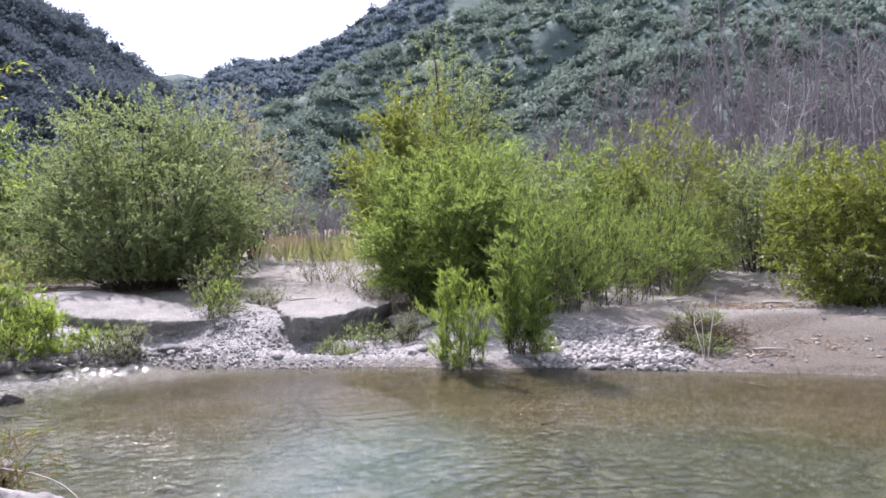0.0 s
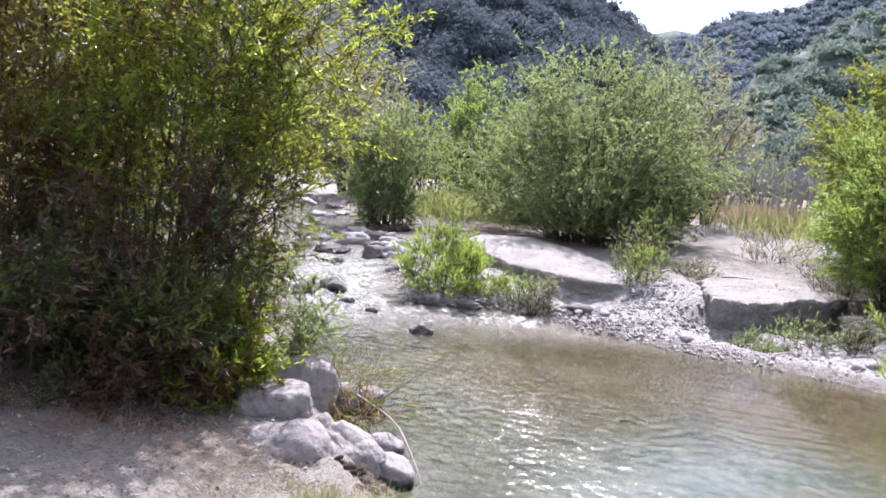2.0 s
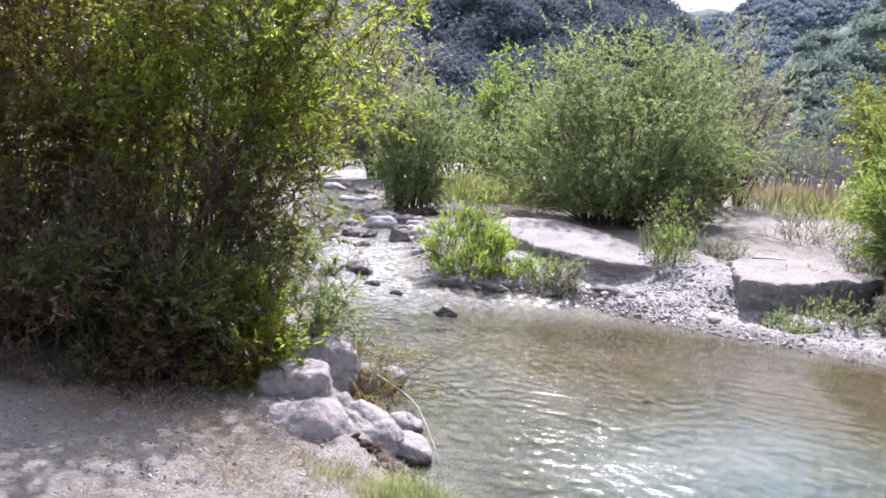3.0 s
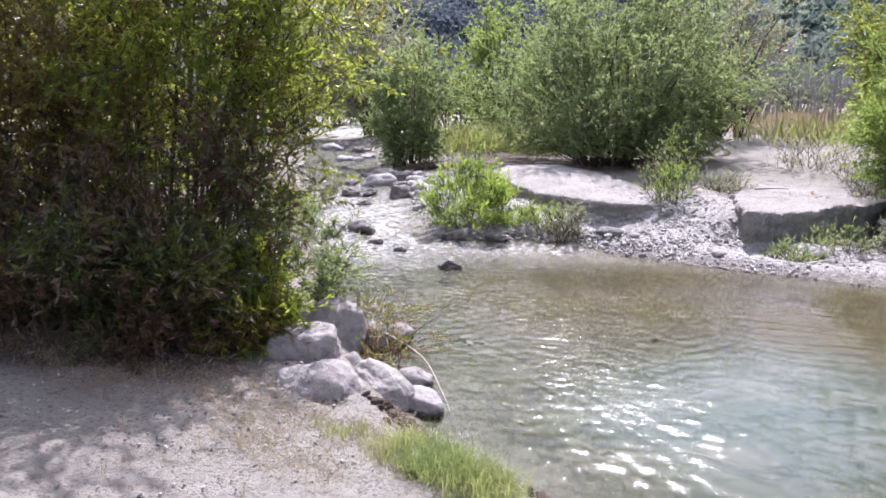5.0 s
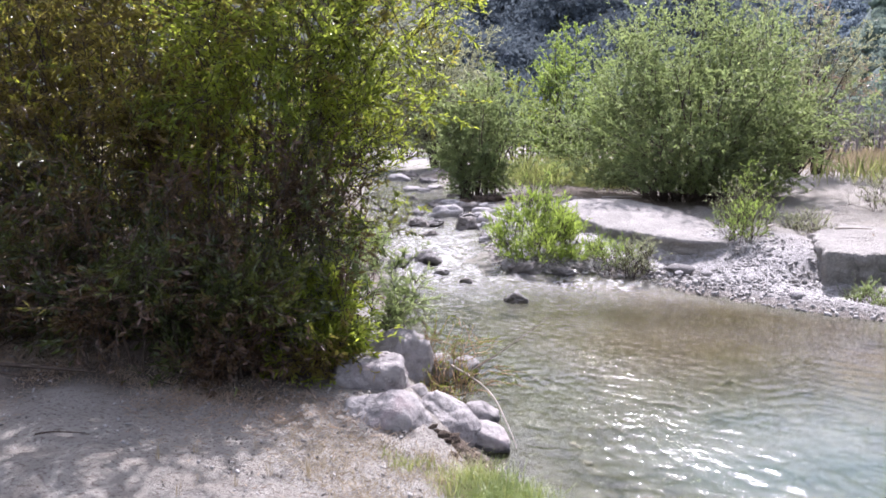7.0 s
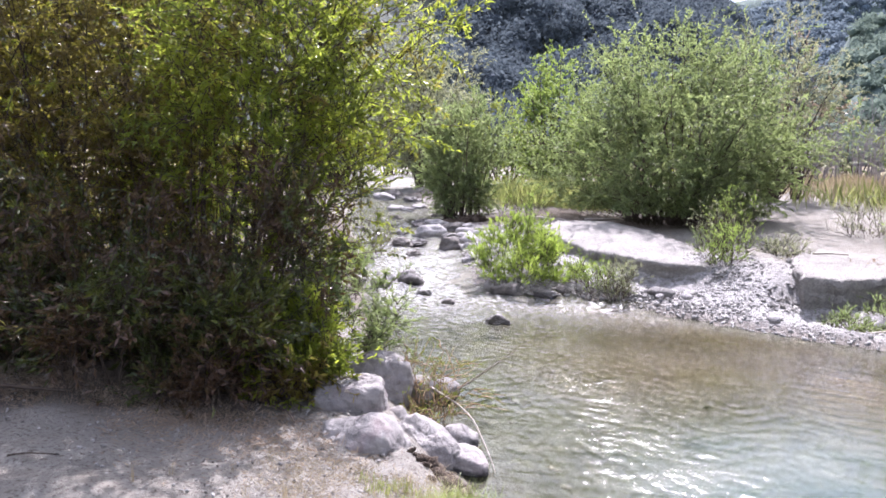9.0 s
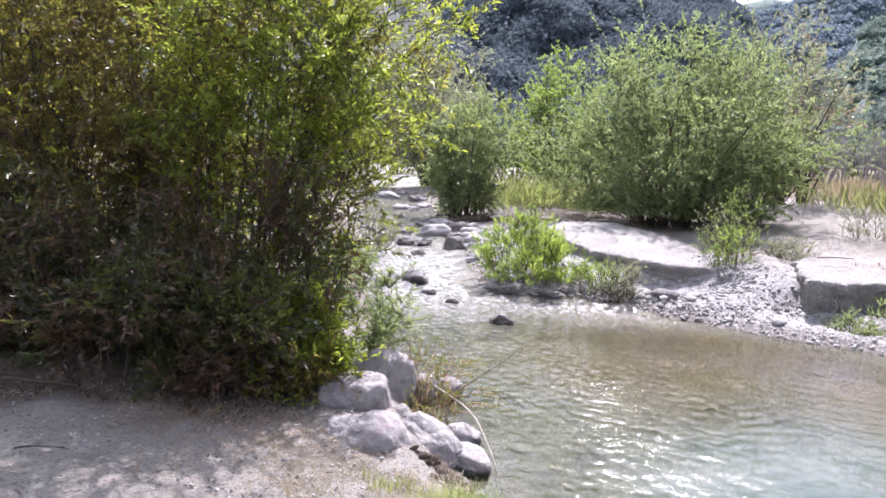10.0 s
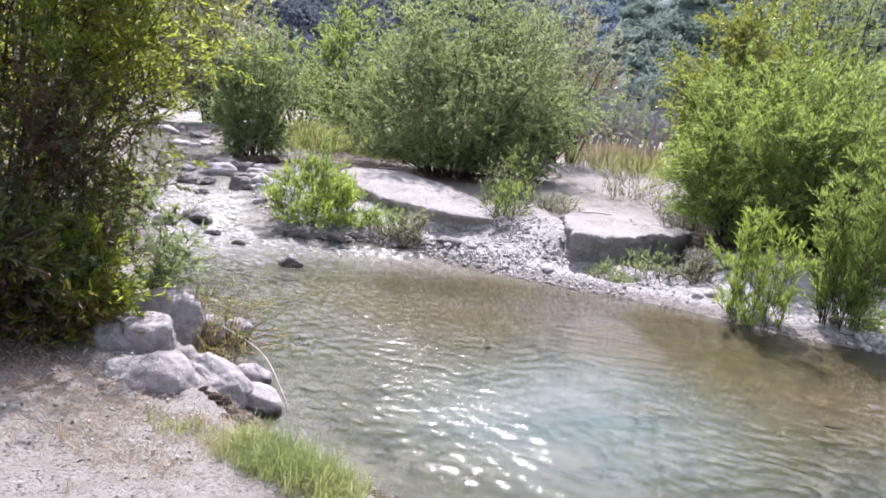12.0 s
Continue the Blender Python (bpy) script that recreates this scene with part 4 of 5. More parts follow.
for k, (x, y, h, r) in enumerate([(5.75, 10.0, 2.0, 0.8), (7.1, 10.7, 2.3, 1.1), (8.6, 11.2, 2.2, 1.2), (10.0, 12.2, 2.2, 1.1)]):
    plant("feathery_shrub", x, y, "soft feathery yellow-green shrub on the sandy bank", "shrub", M_WILLOW_PALE, 51 + k, group="feathery shrubs",
          lobes=26, twigs=900, leaves=15000, height=h, radius=r, lobe=0.3, waist=0.38, shell=(0.4, 0.9), twig_len=0.4, upright=0.9, spray=0.5, droop=-0.1, leaf=(0.07, 0.009), stem_r=0.008, base_r=r * 0.5)
plant("right_bush", 11.6, 8.9, "yellow-green leafy bush at the edge of the sand", "bush", M_YELLOW_LEAF, 56,
      lobes=80, twigs=2200, leaves=56000, height=2.9, radius=2.0, lobe=0.23, waist=0.4, twig_len=0.5, upright=0.4, leaf=(0.08, 0.024), stem_r=0.014, base_r=0.7)

for k, (x, y, h, r, mat, lab) in enumerate([(11.0, 13.8, 3.8, 1.9, M_YELLOW_LEAF, "olive yellow-green bush before the bare trees"), (13.6, 13.2, 3.5, 1.8, M_WILLOW, "grey-green bush before the bare trees"),
                                            (9.2, 14.6, 3.4, 1.6, M_WILLOW_PALE, "light green bush before the bare trees")]):
    plant("flat_bush", x, y, lab, "bush", mat, 190 + k, group="bushes before the bare trees",
          lobes=44, twigs=1200, leaves=24000, height=h, radius=r, lobe=0.27, waist=0.42, twig_len=0.55, upright=0.4, leaf=(0.085, 0.026), stem_r=0.016, base_r=0.5)
plant("tall_tree", 9.3, 23.2, "tall hazy olive-green tree behind the willows", "tree", M_WILLOW, 67, wood="trunk", crown="crown",
      lobes=50, twigs=1200, leaves=24000, height=8.0, radius=2.5, lobe=0.27, waist=0.45, twig_len=0.9, upright=0.3, leaf=(0.11, 0.036), stem_r=0.045, base_r=0.3)
# leafy background along the foot of the slopes
RNG = np.random.RandomState(77)
backs = []
for k, (mat, lab) in enumerate([(M_WILLOW, "green bush at the back of the flat"), (M_SAGE_LEAF, "grey-green bush at the back of the flat"),
                                (M_YELLOW_LEAF, "yellowing bush at the back of the flat")]):
    backs.append(plant("background_bush", [12.5, 16.0, 19.0][k], [17.5, 18.5, 14.0][k], lab, "bush", mat, 70 + k, group="background bushes",
                       lobes=30, twigs=160, leaves=4600, height=3.7, radius=2.2, lobe=0.3, waist=0.4, twig_len=0.7, leaf=(0.135, 0.048), stem_r=0.025, base_r=0.6))
for k in range(40):
    az = radians(-62 + 88 * (k + RNG.uniform(-0.4, 0.4)) / 40)
    if -0.30 < az < -0.12 and k % 3:
        continue
    d = RNG.uniform(27, 52) if az > -0.5 else RNG.uniform(20, 36)
    x, y = math.sin(-az) * d, math.cos(az) * d
    if in_channel(np.array([x]), np.array([y]))[0] or math.hypot(x + 0.8, y - 17.4) < 5:
        continue
    size = RNG.uniform(0.7, 1.25)
    copy_thing(backs[k % 3], pose(x, y, ground_height(x, y) - 0.05, 0, 0, RNG.uniform(0, 360)) @ Matrix.Scale(size, 4))

# bare grey trees beyond the sandy flat
bare = []
for k in range(4):
    bare.append(plant("bare_tree", [17, 20, 24, 28][k], [21, 20, 24, 21][k], "leafless grey tree with fine upright twigs", "tree", M_WILLOW, 80 + k, group="bare grey trees",
                      bark=M_GREY_BARK, wood="trunk", stems=[7, 9, 6, 8][k], twigs=200, leaves=0, height=[7.5, 6.5, 8.2, 7.0][k], radius=1.7, spread=0.25, bottom=0.18,
                      twig_len=1.2, upright=0.5, bushy=0.9, stem_r=0.06))
for k in range(70):
    az = radians(-64 + 36 * (k + RNG.uniform(-0.4, 0.4)) / 70)
    d = RNG.uniform(26, 48)
    x, y = math.sin(-az) * d, math.cos(az) * d
    copy_thing(bare[k % 4], pose(x, y, ground_height(x, y) - 0.05, RNG.uniform(-6, 6), RNG.uniform(-6, 6), RNG.uniform(0, 360)) @ Matrix.Scale(RNG.uniform(0.85, 1.45) * (0.85 + 0.35 * smooth01(0.5, 0.85, -az)), 4))
for k in range(22):
    az = radians(-19 + 15 * (k + RNG.uniform(-0.4, 0.4)) / 22)
    d = RNG.uniform(30, 44)
    x, y = math.sin(-az) * d, math.cos(az) * d
    copy_thing(bare[k % 4], pose(x, y, ground_height(x, y) - 0.05, RNG.uniform(-5, 5), RNG.uniform(-5, 5), RNG.uniform(0, 360)) @ Matrix.Scale(RNG.uniform(0.38, 0.62), 4))
M_PALE_BARK = rough_material("pale_bark", (0.40, 0.37, 0.36), (0.52, 0.49, 0.48), (0.27, 0.25, 0.24), 5)
for k, (x, y, h, lean) in enumerate([(15.6, 15.4, 7.0, 0.12), (17.2, 15.6, 6.0, -0.05), (13.9, 15.9, 5.2, -0.2), (19.5, 14.6, 7.2, 0.1), (21.2, 15.0, 7.6, 0.05)]):
    plant("pale_dead_tree", x, y, "slender dead tree with bleached bare branches", "tree", M_WILLOW, 180 + k, group="bare grey trees", bark=M_PALE_BARK, wood="trunk",
          stems=4, twigs=60, leaves=0, height=h, radius=1.3, lean=(lean, 0), spread=0.15, bottom=0.3, twig_len=1.2, upright=0.4, bushy=1.0, stem_r=0.05)
for k in range(26):
    az = radians(-27 + 24 * (k + RNG.uniform(-0.4, 0.4)) / 26)
    d = RNG.uniform(50, 75)
    x, y = math.sin(-az) * d, math.cos(az) * d
    copy_thing(bare[k % 4], pose(x, y, ground_height(x, y) - 0.05, RNG.uniform(-5, 5), RNG.uniform(-5, 5), RNG.uniform(0, 360)) @ Matrix.Scale(RNG.uniform(0.6, 0.95), 4))


# ---- sand blocks cut by the stream ----
def sand_block(name, outline, top, bottom, label, seed, tilt=(0, 0), undercut=0.07, round_top=0.05, dome=0.0):
    """A flat-topped bank of packed silt with a steep broken face: star-shaped outline, rings from the middle over the rim and down."""
    rng = np.random.RandomState(seed)
    pts = np.array(outline + outline[:1], dtype=float)
    seg = np.linalg.norm(np.diff(pts, axis=0), axis=1)
    acc = np.concatenate([[0], np.cumsum(seg)])
    m = 260
    u = np.linspace(0, acc[-1], m, endpoint=False)
    rim = np.stack([np.interp(u, acc, pts[:, 0]), np.interp(u, acc, pts[:, 1])], 1)
    for _ in range(3):
        rim = 0.25 * np.roll(rim, 1, 0) + 0.5 * rim + 0.25 * np.roll(rim, -1, 0)
    c = rim.mean(0)
    out = (rim - c) / np.linalg.norm(rim - c, axis=1, keepdims=True)
    jag = lumps(np.concatenate([rim, 0 * rim[:, :1]], 1), 3.0, seed, 5)[:, None] * 0.09
    rim = rim + out * jag
    V = []
    radii = [0.02, 0.1, 0.2, 0.3, 0.4, 0.5, 0.58, 0.66, 0.73, 0.8, 0.86, 0.91, 0.95, 0.975, 0.99, 1.0]
    for r in radii:
        p = c + (rim - c) * r
        z = top + (p[:, 0] - c[0]) * tilt[0] + (p[:, 1] - c[1]) * tilt[1]
        z = z + 0.03 * lumps(np.concatenate([p, 0 * p[:, :1]], 1), 1.7, seed + 3.0, 4) + 0.012 * lumps(np.concatenate([p, 0 * p[:, :1]], 1), 9.0, seed + 5.0, 3)
        z = z + dome * (1 - r * r)
        if r > 0.97:
            z = z - round_top * ((r - 0.97) / 0.03) ** 2 * 0.5
        V.append(np.concatenate([p, z[:, None]], 1))
    edge = V[-1]
    for k in range(1, 19):
        t = k / 18
        push = -undercut * math.sin(t * math.pi * 0.8) + 0.16 * max(0, t - 0.72) + 0.010 * math.sin(t * 21 + seed)
        p = edge[:, :2] + out * (0.02 - 0.02 * t + push)
        z = edge[:, 2] * (1 - t) + bottom * t
        q = np.stack([p[:, 0], p[:, 1], z], 1)
        wob = (lumps(q, 4.0, seed + 9.0, 4) * 0.045 + lumps(q * np.array([1, 1, 2.5]), 13.0, seed + 2.0, 3) * 0.018)[:, None]
        V.append(np.concatenate([p + out * wob, z[:, None]], 1))
    rows = len(V)
    idx = np.arange(rows * m).reshape(rows, m)
    f = np.stack([idx[:-1], idx[1:], np.roll(idx[1:], -1, 1), np.roll(idx[:-1], -1, 1)], -1).reshape(-1, 4)
    tagged(new(name, mesh_from(name, np.concatenate(V), f, M_SILT, True)), label, "sand bank", kind="structure")


sand_block("sand_bank_1", [(1.25, 9.9), (1.75, 10.15), (2.3, 10.75), (2.9, 11.3), (3.5, 12.2), (3.0, 13.4), (1.8, 13.2), (1.25, 11.6)], 0.56, -0.05,
           "flat-topped block of pale packed silt with a dark cut face", 11, (-0.03, 0.02))
sand_block("sand_bank_2", [(-2.9, 13.0), (-2.2, 12.0), (-1.6, 11.3), (-1.1, 11.05), (-0.5, 10.85), (0.1, 10.9), (0.3, 11.6), (-0.1, 13.2), (-0.8, 14.8), (-1.8, 15.8), (-2.6, 15.0)], 0.54, 0.0,
           "long rounded bar of pale packed silt with an undercut edge", 12, (-0.06, 0.012), round_top=0.015, dome=0.12)
sand_block("sand_bank_3", [(3.0, 10.0), (3.6, 9.75), (4.6, 9.55), (5.4, 9.2), (5.9, 9.8), (5.2, 10.6), (3.8, 10.9), (3.0, 10.7)], 0.42, 0.0,
           "low broken ledge of silt behind the saplings", 13, (0.0, 0.03))


# ---- stones ----
def stone_data(name, size, seed, material, cuts=7, detail=4, lumpy=0.10, box=2.0):
    """A worn boulder: a ball cut by planes, rounded and roughened."""
    rng = np.random.RandomState(seed)
    bm = bmesh.new()
    bmesh.ops.create_icosphere(bm, subdivisions=detail, radius=1.0)
    planes = []
    for _ in range(cuts):
        d = Vector(rng.normal(size=3)).normalized()
        planes.append((d, rng.uniform(0.66, 0.92)))
    off = seed * 3.7
    for v in bm.verts:
        p = v.co.normalized()
        r = (abs(p.x) ** box + abs(p.y) ** box + abs(p.z) ** box) ** (-1 / box)
        for d, h in planes:
            c = p.dot(d)
            if c > 0.05:
                r = -0.055 * math.log(math.exp(-r / 0.055) + math.exp(-(h / c) / 0.055))
        r *= 1 + lumpy * noise.fractal(p * 1.3 + Vector((off, 0, 0)), 0.7, 2.0, 3) + 0.04 * noise.fractal(p * 5 + Vector((0, off, 0)), 0.5, 2.0, 4)
        v.co = Vector((p.x * size[0], p.y * size[1], p.z * size[2])) * r
    for f in bm.faces:
        f.smooth = True
    me = bpy.data.meshes.new(name)
    bm.to_mesh(me)
    bm.free()
    me.materials.append(material)
    return me


def stone(name, x, y, z, size, seed, label, material, turn=0, group="", cuts=7, detail=4, tip=(0, 0), box=2.0, lumpy=0.10):
    ob = new(name, stone_data(name, [a / 2 for a in size], seed, material, cuts, detail, lumpy, box))
    ob.matrix_world = pose(x, y, z, tip[0], tip[1], turn)
    return tagged(ob, label, "rock", group)


BANK = "boulders on the near bank"
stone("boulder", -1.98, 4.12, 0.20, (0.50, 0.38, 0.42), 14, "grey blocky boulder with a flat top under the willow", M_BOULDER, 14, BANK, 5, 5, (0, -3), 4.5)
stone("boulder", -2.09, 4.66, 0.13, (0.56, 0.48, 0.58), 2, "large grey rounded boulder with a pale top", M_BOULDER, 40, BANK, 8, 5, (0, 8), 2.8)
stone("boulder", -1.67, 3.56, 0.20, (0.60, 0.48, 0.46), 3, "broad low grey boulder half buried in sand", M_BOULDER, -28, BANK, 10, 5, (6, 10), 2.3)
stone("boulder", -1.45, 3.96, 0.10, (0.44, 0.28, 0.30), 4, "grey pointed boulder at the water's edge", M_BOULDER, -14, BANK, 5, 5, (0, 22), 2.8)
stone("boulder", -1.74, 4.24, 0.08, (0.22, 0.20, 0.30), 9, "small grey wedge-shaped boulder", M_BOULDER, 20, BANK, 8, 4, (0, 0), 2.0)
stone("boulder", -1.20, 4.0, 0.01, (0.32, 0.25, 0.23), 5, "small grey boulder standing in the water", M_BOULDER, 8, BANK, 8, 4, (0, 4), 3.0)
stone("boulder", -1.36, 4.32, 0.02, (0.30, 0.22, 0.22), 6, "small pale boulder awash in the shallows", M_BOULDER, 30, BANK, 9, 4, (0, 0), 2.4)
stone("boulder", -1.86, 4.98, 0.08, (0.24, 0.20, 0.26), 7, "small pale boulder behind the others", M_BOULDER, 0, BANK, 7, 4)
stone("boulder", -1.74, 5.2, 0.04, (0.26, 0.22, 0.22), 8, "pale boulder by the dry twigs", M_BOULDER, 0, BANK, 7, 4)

RIFFLE = "stones in the riffle"
spots = [(-2.07, 7.87, 0.40, 0.15), (-2.42, 9.58, 0.55, 0.22), (-2.66, 9.8, 0.34, 0.24), (-1.9, 9.7, 0.32, 0.14), (-1.68, 9.9, 0.22, 0.15), (-4.09, 9.26, 0.50, 0.22),
         (-3.91, 9.68, 0.55, 0.26), (-5.17, 12.46, 0.5, 0.2), (-5.29, 14.11, 0.6, 0.26), (-6.09, 16.15, 0.4, 0.2), (-4.28, 12.58, 0.5, 0.28), (-3.9, 12.6, 0.45, 0.16), (-4.7, 13.9, 0.50, 0.24), (-5.3, 15.7, 0.7, 0.22), (-5.8, 16.0, 0.5, 0.2), (-5.9, 14.1, 0.5, 0.2),
         (-4.5, 11.4, 0.3, 0.12), (-3.5, 11.3, 0.3, 0.12), (-5.0, 12.8, 0.4, 0.15), (-6.6, 18.5, 0.6, 0.2), (-8.3, 19.5, 0.6, 0.2), (-9.2, 23, 0.8, 0.3),
         (-11.0, 25.5, 0.8, 0.3), (-10.4, 23.4, 0.7, 0.3), (-3.4, 9.0, 0.22, 0.10), (-2.9, 8.6, 0.2, 0.08)]
rk = np.random.RandomState(8)
for k in range(12):
    y = rk.uniform(12, 22)
    mid_x = np.interp(y, [9.5, 10.5, 12.8, 16.2, 20.2, 25], [-3.7, -4.1, -5.2, -6.8, -8.7, -11.5])
    spots.append((mid_x + rk.uniform(-1.0, 1.0), y, rk.uniform(0.15, 0.5), rk.uniform(0.08, 0.2)))
for k, (x, y, w, h) in enumerate(spots):
    wl0 = float(water_level(np.array([y]))[0])
    stone("river_stone", x, y, wl0 + h * 0.12, (w * (0.8 + 0.12 * (k % 5)), w * (0.55 + 0.1 * (k % 4)), h * (1.0 + 0.25 * (k % 3))), 20 + k, ["dark wet stone breaking the water of the riffle", "brown-grey damp stone in the riffle", "pale grey dry-topped stone in the riffle"][k % 3], M_WET_ROCK if k % 3 == 0 else M_DAMP_ROCK if k % 3 == 1 else M_ROCK, -20 + 23 * (k % 3), RIFFLE, 10, 4, ((k * 7) % 24 - 12, (k * 5) % 30 - 15), 2.4, 0.3)
SHORE = "pale stones on the gravel bar"
rs2 = np.random.RandomState(5)
for k in range(46):
    if k < 26:
        x, y = rs2.uniform(-4.9, -3.0), 0
        y = 10.6 + (-3.2 - x) * 2.4 + rs2.uniform(0.2, 1.6)
        w = rs2.uniform(0.16, 0.42)
    else:
        x = rs2.uniform(-0.8, 6.2)
        y = np.interp(x, [-1, 1.7, 3.35, 5.7, 7.9], [9.7, 8.7, 7.9, 6.95, 5.7]) + rs2.uniform(0.1, 1.2)
        w = rs2.uniform(0.10, 0.24)
    stone("shore_stone", x, y, ground_height(x, y) + w * 0.12, (w, w * 0.7, w * 0.5), 60 + k, "pale grey rounded stone on the gravel", M_ROCK, 50 * k, SHORE, 6, 3)
stone("shore_stone", 2.72, 8.9, 0.1, (0.2, 0.15, 0.15), 130, "pale stone at the water line", M_ROCK, 20, SHORE, 6, 3)
stone("dark_stone", -0.42, 9.95, 0.16, (0.42, 0.3, 0.2), 131, "dark stone lying in the gravel", M_WET_ROCK, 20, "", 6, 3)

M_MOSSY = rough_material("algae_covered_rock", (0.13, 0.095, 0.05), (0.19, 0.135, 0.075), (0.09, 0.085, 0.04), 6, 0.8, 0.6, 0.02)
for k, (x, y, w) in enumerate([(0.62, 4.25, 0.6), (1.4, 5.3, 0.5)]):
    bed_z = ground_height(x, y)
    stone("submerged_stone", x, y, bed_z + 0.02, (w, w * 0.7, 0.16), 140 + k, "brown algae-covered stone under the water", M_MOSSY, 35 * k, "submerged stones", 9, 3)


def gravel(name, spots, lo, hi, label, seed, material=None, sink=0.0):
    """Loose stones, joined: lumpy low-sided pebbles lying flat."""
    rng = np.random.RandomState(seed)
    kinds = [blob_mesh(300 + seed + k, 3, 6) for k in range(8)]
    n = len(spots)
    z, *_ = terrain(spots[:, 0], spots[:, 1])
    pick = rng.randint(0, 8, n)
    V, F, o = [], [], 0
    size = lo + (hi - lo) * rng.uniform(0, 1, n) ** 2.6
    for k in range(8):
        i = np.where(pick == k)[0]
        v, f = kinds[k]
        a = rng.uniform(0, 6.28, (len(i), 1))
        sx = size[i][:, None]
        vx, vy, vz = v[None, :, 0] * rng.uniform(0.9, 1.5, (len(i), 1)), v[None, :, 1] * rng.uniform(0.65, 1.05, (len(i), 1)), v[None, :, 2] * rng.uniform(0.4, 0.95, (len(i), 1))
        tz = rng.uniform(-0.6, 0.6, (len(i), 1))
        w = np.stack([(vx * np.cos(a) - vy * np.sin(a)) * sx, (vx * np.sin(a) + vy * np.cos(a)) * sx, (vz + vx * tz) * sx], 2)
        w += np.stack([spots[i, 0], spots[i, 1], z[i] + size[i] * (0.25 - sink)], 1)[:, None]
        V.append(w.reshape(-1, 3))
        F.append((f[None] + (np.arange(len(i)) * len(v))[:, None, None]).reshape(-1, 3) + o)
        o += len(i) * len(v)
    tagged(new(name, mesh_from(name, np.concatenate(V), np.concatenate(F), material or M_GRAVEL)), label, "gravel", kind="stuff")


def gravel_spots(n, box, seed, test):
    rng = np.random.RandomState(seed)
    p = np.stack([rng.uniform(box[0], box[1], n), rng.uniform(box[2], box[3], n)], 1)
    dn, df = line_distance(p[:, 0], p[:, 1], NEAR_EDGE), line_distance(p[:, 0], p[:, 1], FAR_EDGE)
    return p[test(dn, df, in_channel(p[:, 0], p[:, 1]), p, rng.uniform(0, 1, n))]


def disc_spots(n, x, y, rx, ry, seed):
    rng = np.random.RandomState(seed)
    return np.stack([x + rng.normal(size=n) * rx * 0.6, y + rng.normal(size=n) * ry * 0.6], 1)


def patchy(p, scale, seed):
    return lumps(np.concatenate([p, 0 * p[:, :1]], 1), scale, seed, 2)


bar = gravel_spots(86000, (-5.5, 6.6, 6.0, 16), 31, lambda dn, df, ch, p, r: (~ch) & (df < dn) & (df < 2.6) & (r < (1.15 - df * 0.42 + 0.5 * patchy(p, 1.1, 4.0)) * (0.12 + 0.88 * smooth01(2.1, 1.2, p[:, 0]))))
gravel("gravel_bar", bar, 0.007, 0.033, "loose grey stones and pebbles of the gravel bar", 1, sink=0.2)
crumb = np.concatenate([disc_spots(260, 1.55, 9.85, 0.45, 0.14, 61), disc_spots(220, 2.3, 10.45, 0.5, 0.16, 62), disc_spots(320, -0.9, 10.8, 0.9, 0.14, 63)])
gravel("silt_crumbs", crumb, 0.008, 0.05, "crumbled lumps of silt below the cut bank", 6, M_SILT)
edge_soil = np.concatenate([disc_spots(420, -0.86, 3.33, 0.16, 0.05, 64), disc_spots(260, -1.12, 3.5, 0.14, 0.06, 65), disc_spots(160, -0.5, 3.16, 0.22, 0.06, 66)])
gravel("bank_soil_crumbs", edge_soil, 0.006, 0.05, "dark crumbling soil at the broken edge of the bank", 7, M_SOIL)
gravel("root_bank", disc_spots(200, -5.5, 17.0, 0.5, 0.25, 67), 0.03, 0.14, "dark crumbling soil bank at the foot of the cottonwood", 8, M_SOIL)
pile = gravel_spots(6500, (4.2, 6.6, 6.6, 9.4), 32, lambda dn, df, ch, p, r: (~ch) & (df < 1.7) & (np.hypot(p[:, 0] - 5.3, p[:, 1] - 8.0) < 1.2))
gravel("gravel_heap", pile, 0.010, 0.06, "heap of pale stones beside the saplings", 2)
edge_p = gravel_spots(5200, (-4.6, 1.0, 1.4, 4.2), 33, lambda dn, df, ch, p, r: (~ch) & (dn < 3.2) & (r < 0.5))
gravel("bank_pebbles", edge_p, 0.003, 0.012, "small pebbles scattered on the sandy bank", 3)
debris = gravel_spots(5000, (-4.6, 0.6, 1.2, 4.0), 39, lambda dn, df, ch, p, r: (~ch) & (dn < 3.4) & (r < 0.38 + 0.5 * patchy(p, 1.6, 2.0)))
gravel("sand_debris", debris, 0.002, 0.010, "dark bits of bark and earth scattered on the sand", 9, M_DAMP_ROCK, -0.2)
beach = gravel_spots(5000, (6.2, 14, 5.4, 13), 38, lambda dn, df, ch, p, r: (~ch) & (df < dn) & (df < 4.5) & (r < 0.22 + 0.5 * patchy(p, 0.9, 8.0)))
gravel("beach_stones", beach, 0.005, 0.035, "scattered small stones on the damp beach", 5, sink=0.1)
bed_p = gravel_spots(1500, (-5, 4, 1, 9.6), 34, lambda dn, df, ch, p, r: ch & (np.minimum(dn, df) > 0.5) & (df > 1.8 + 2 * r))
gravel("bed_cobbles", bed_p, 0.012, 0.06, "drowned cobbles on the stream bed", 4, M_BED_STONE, 0.4)


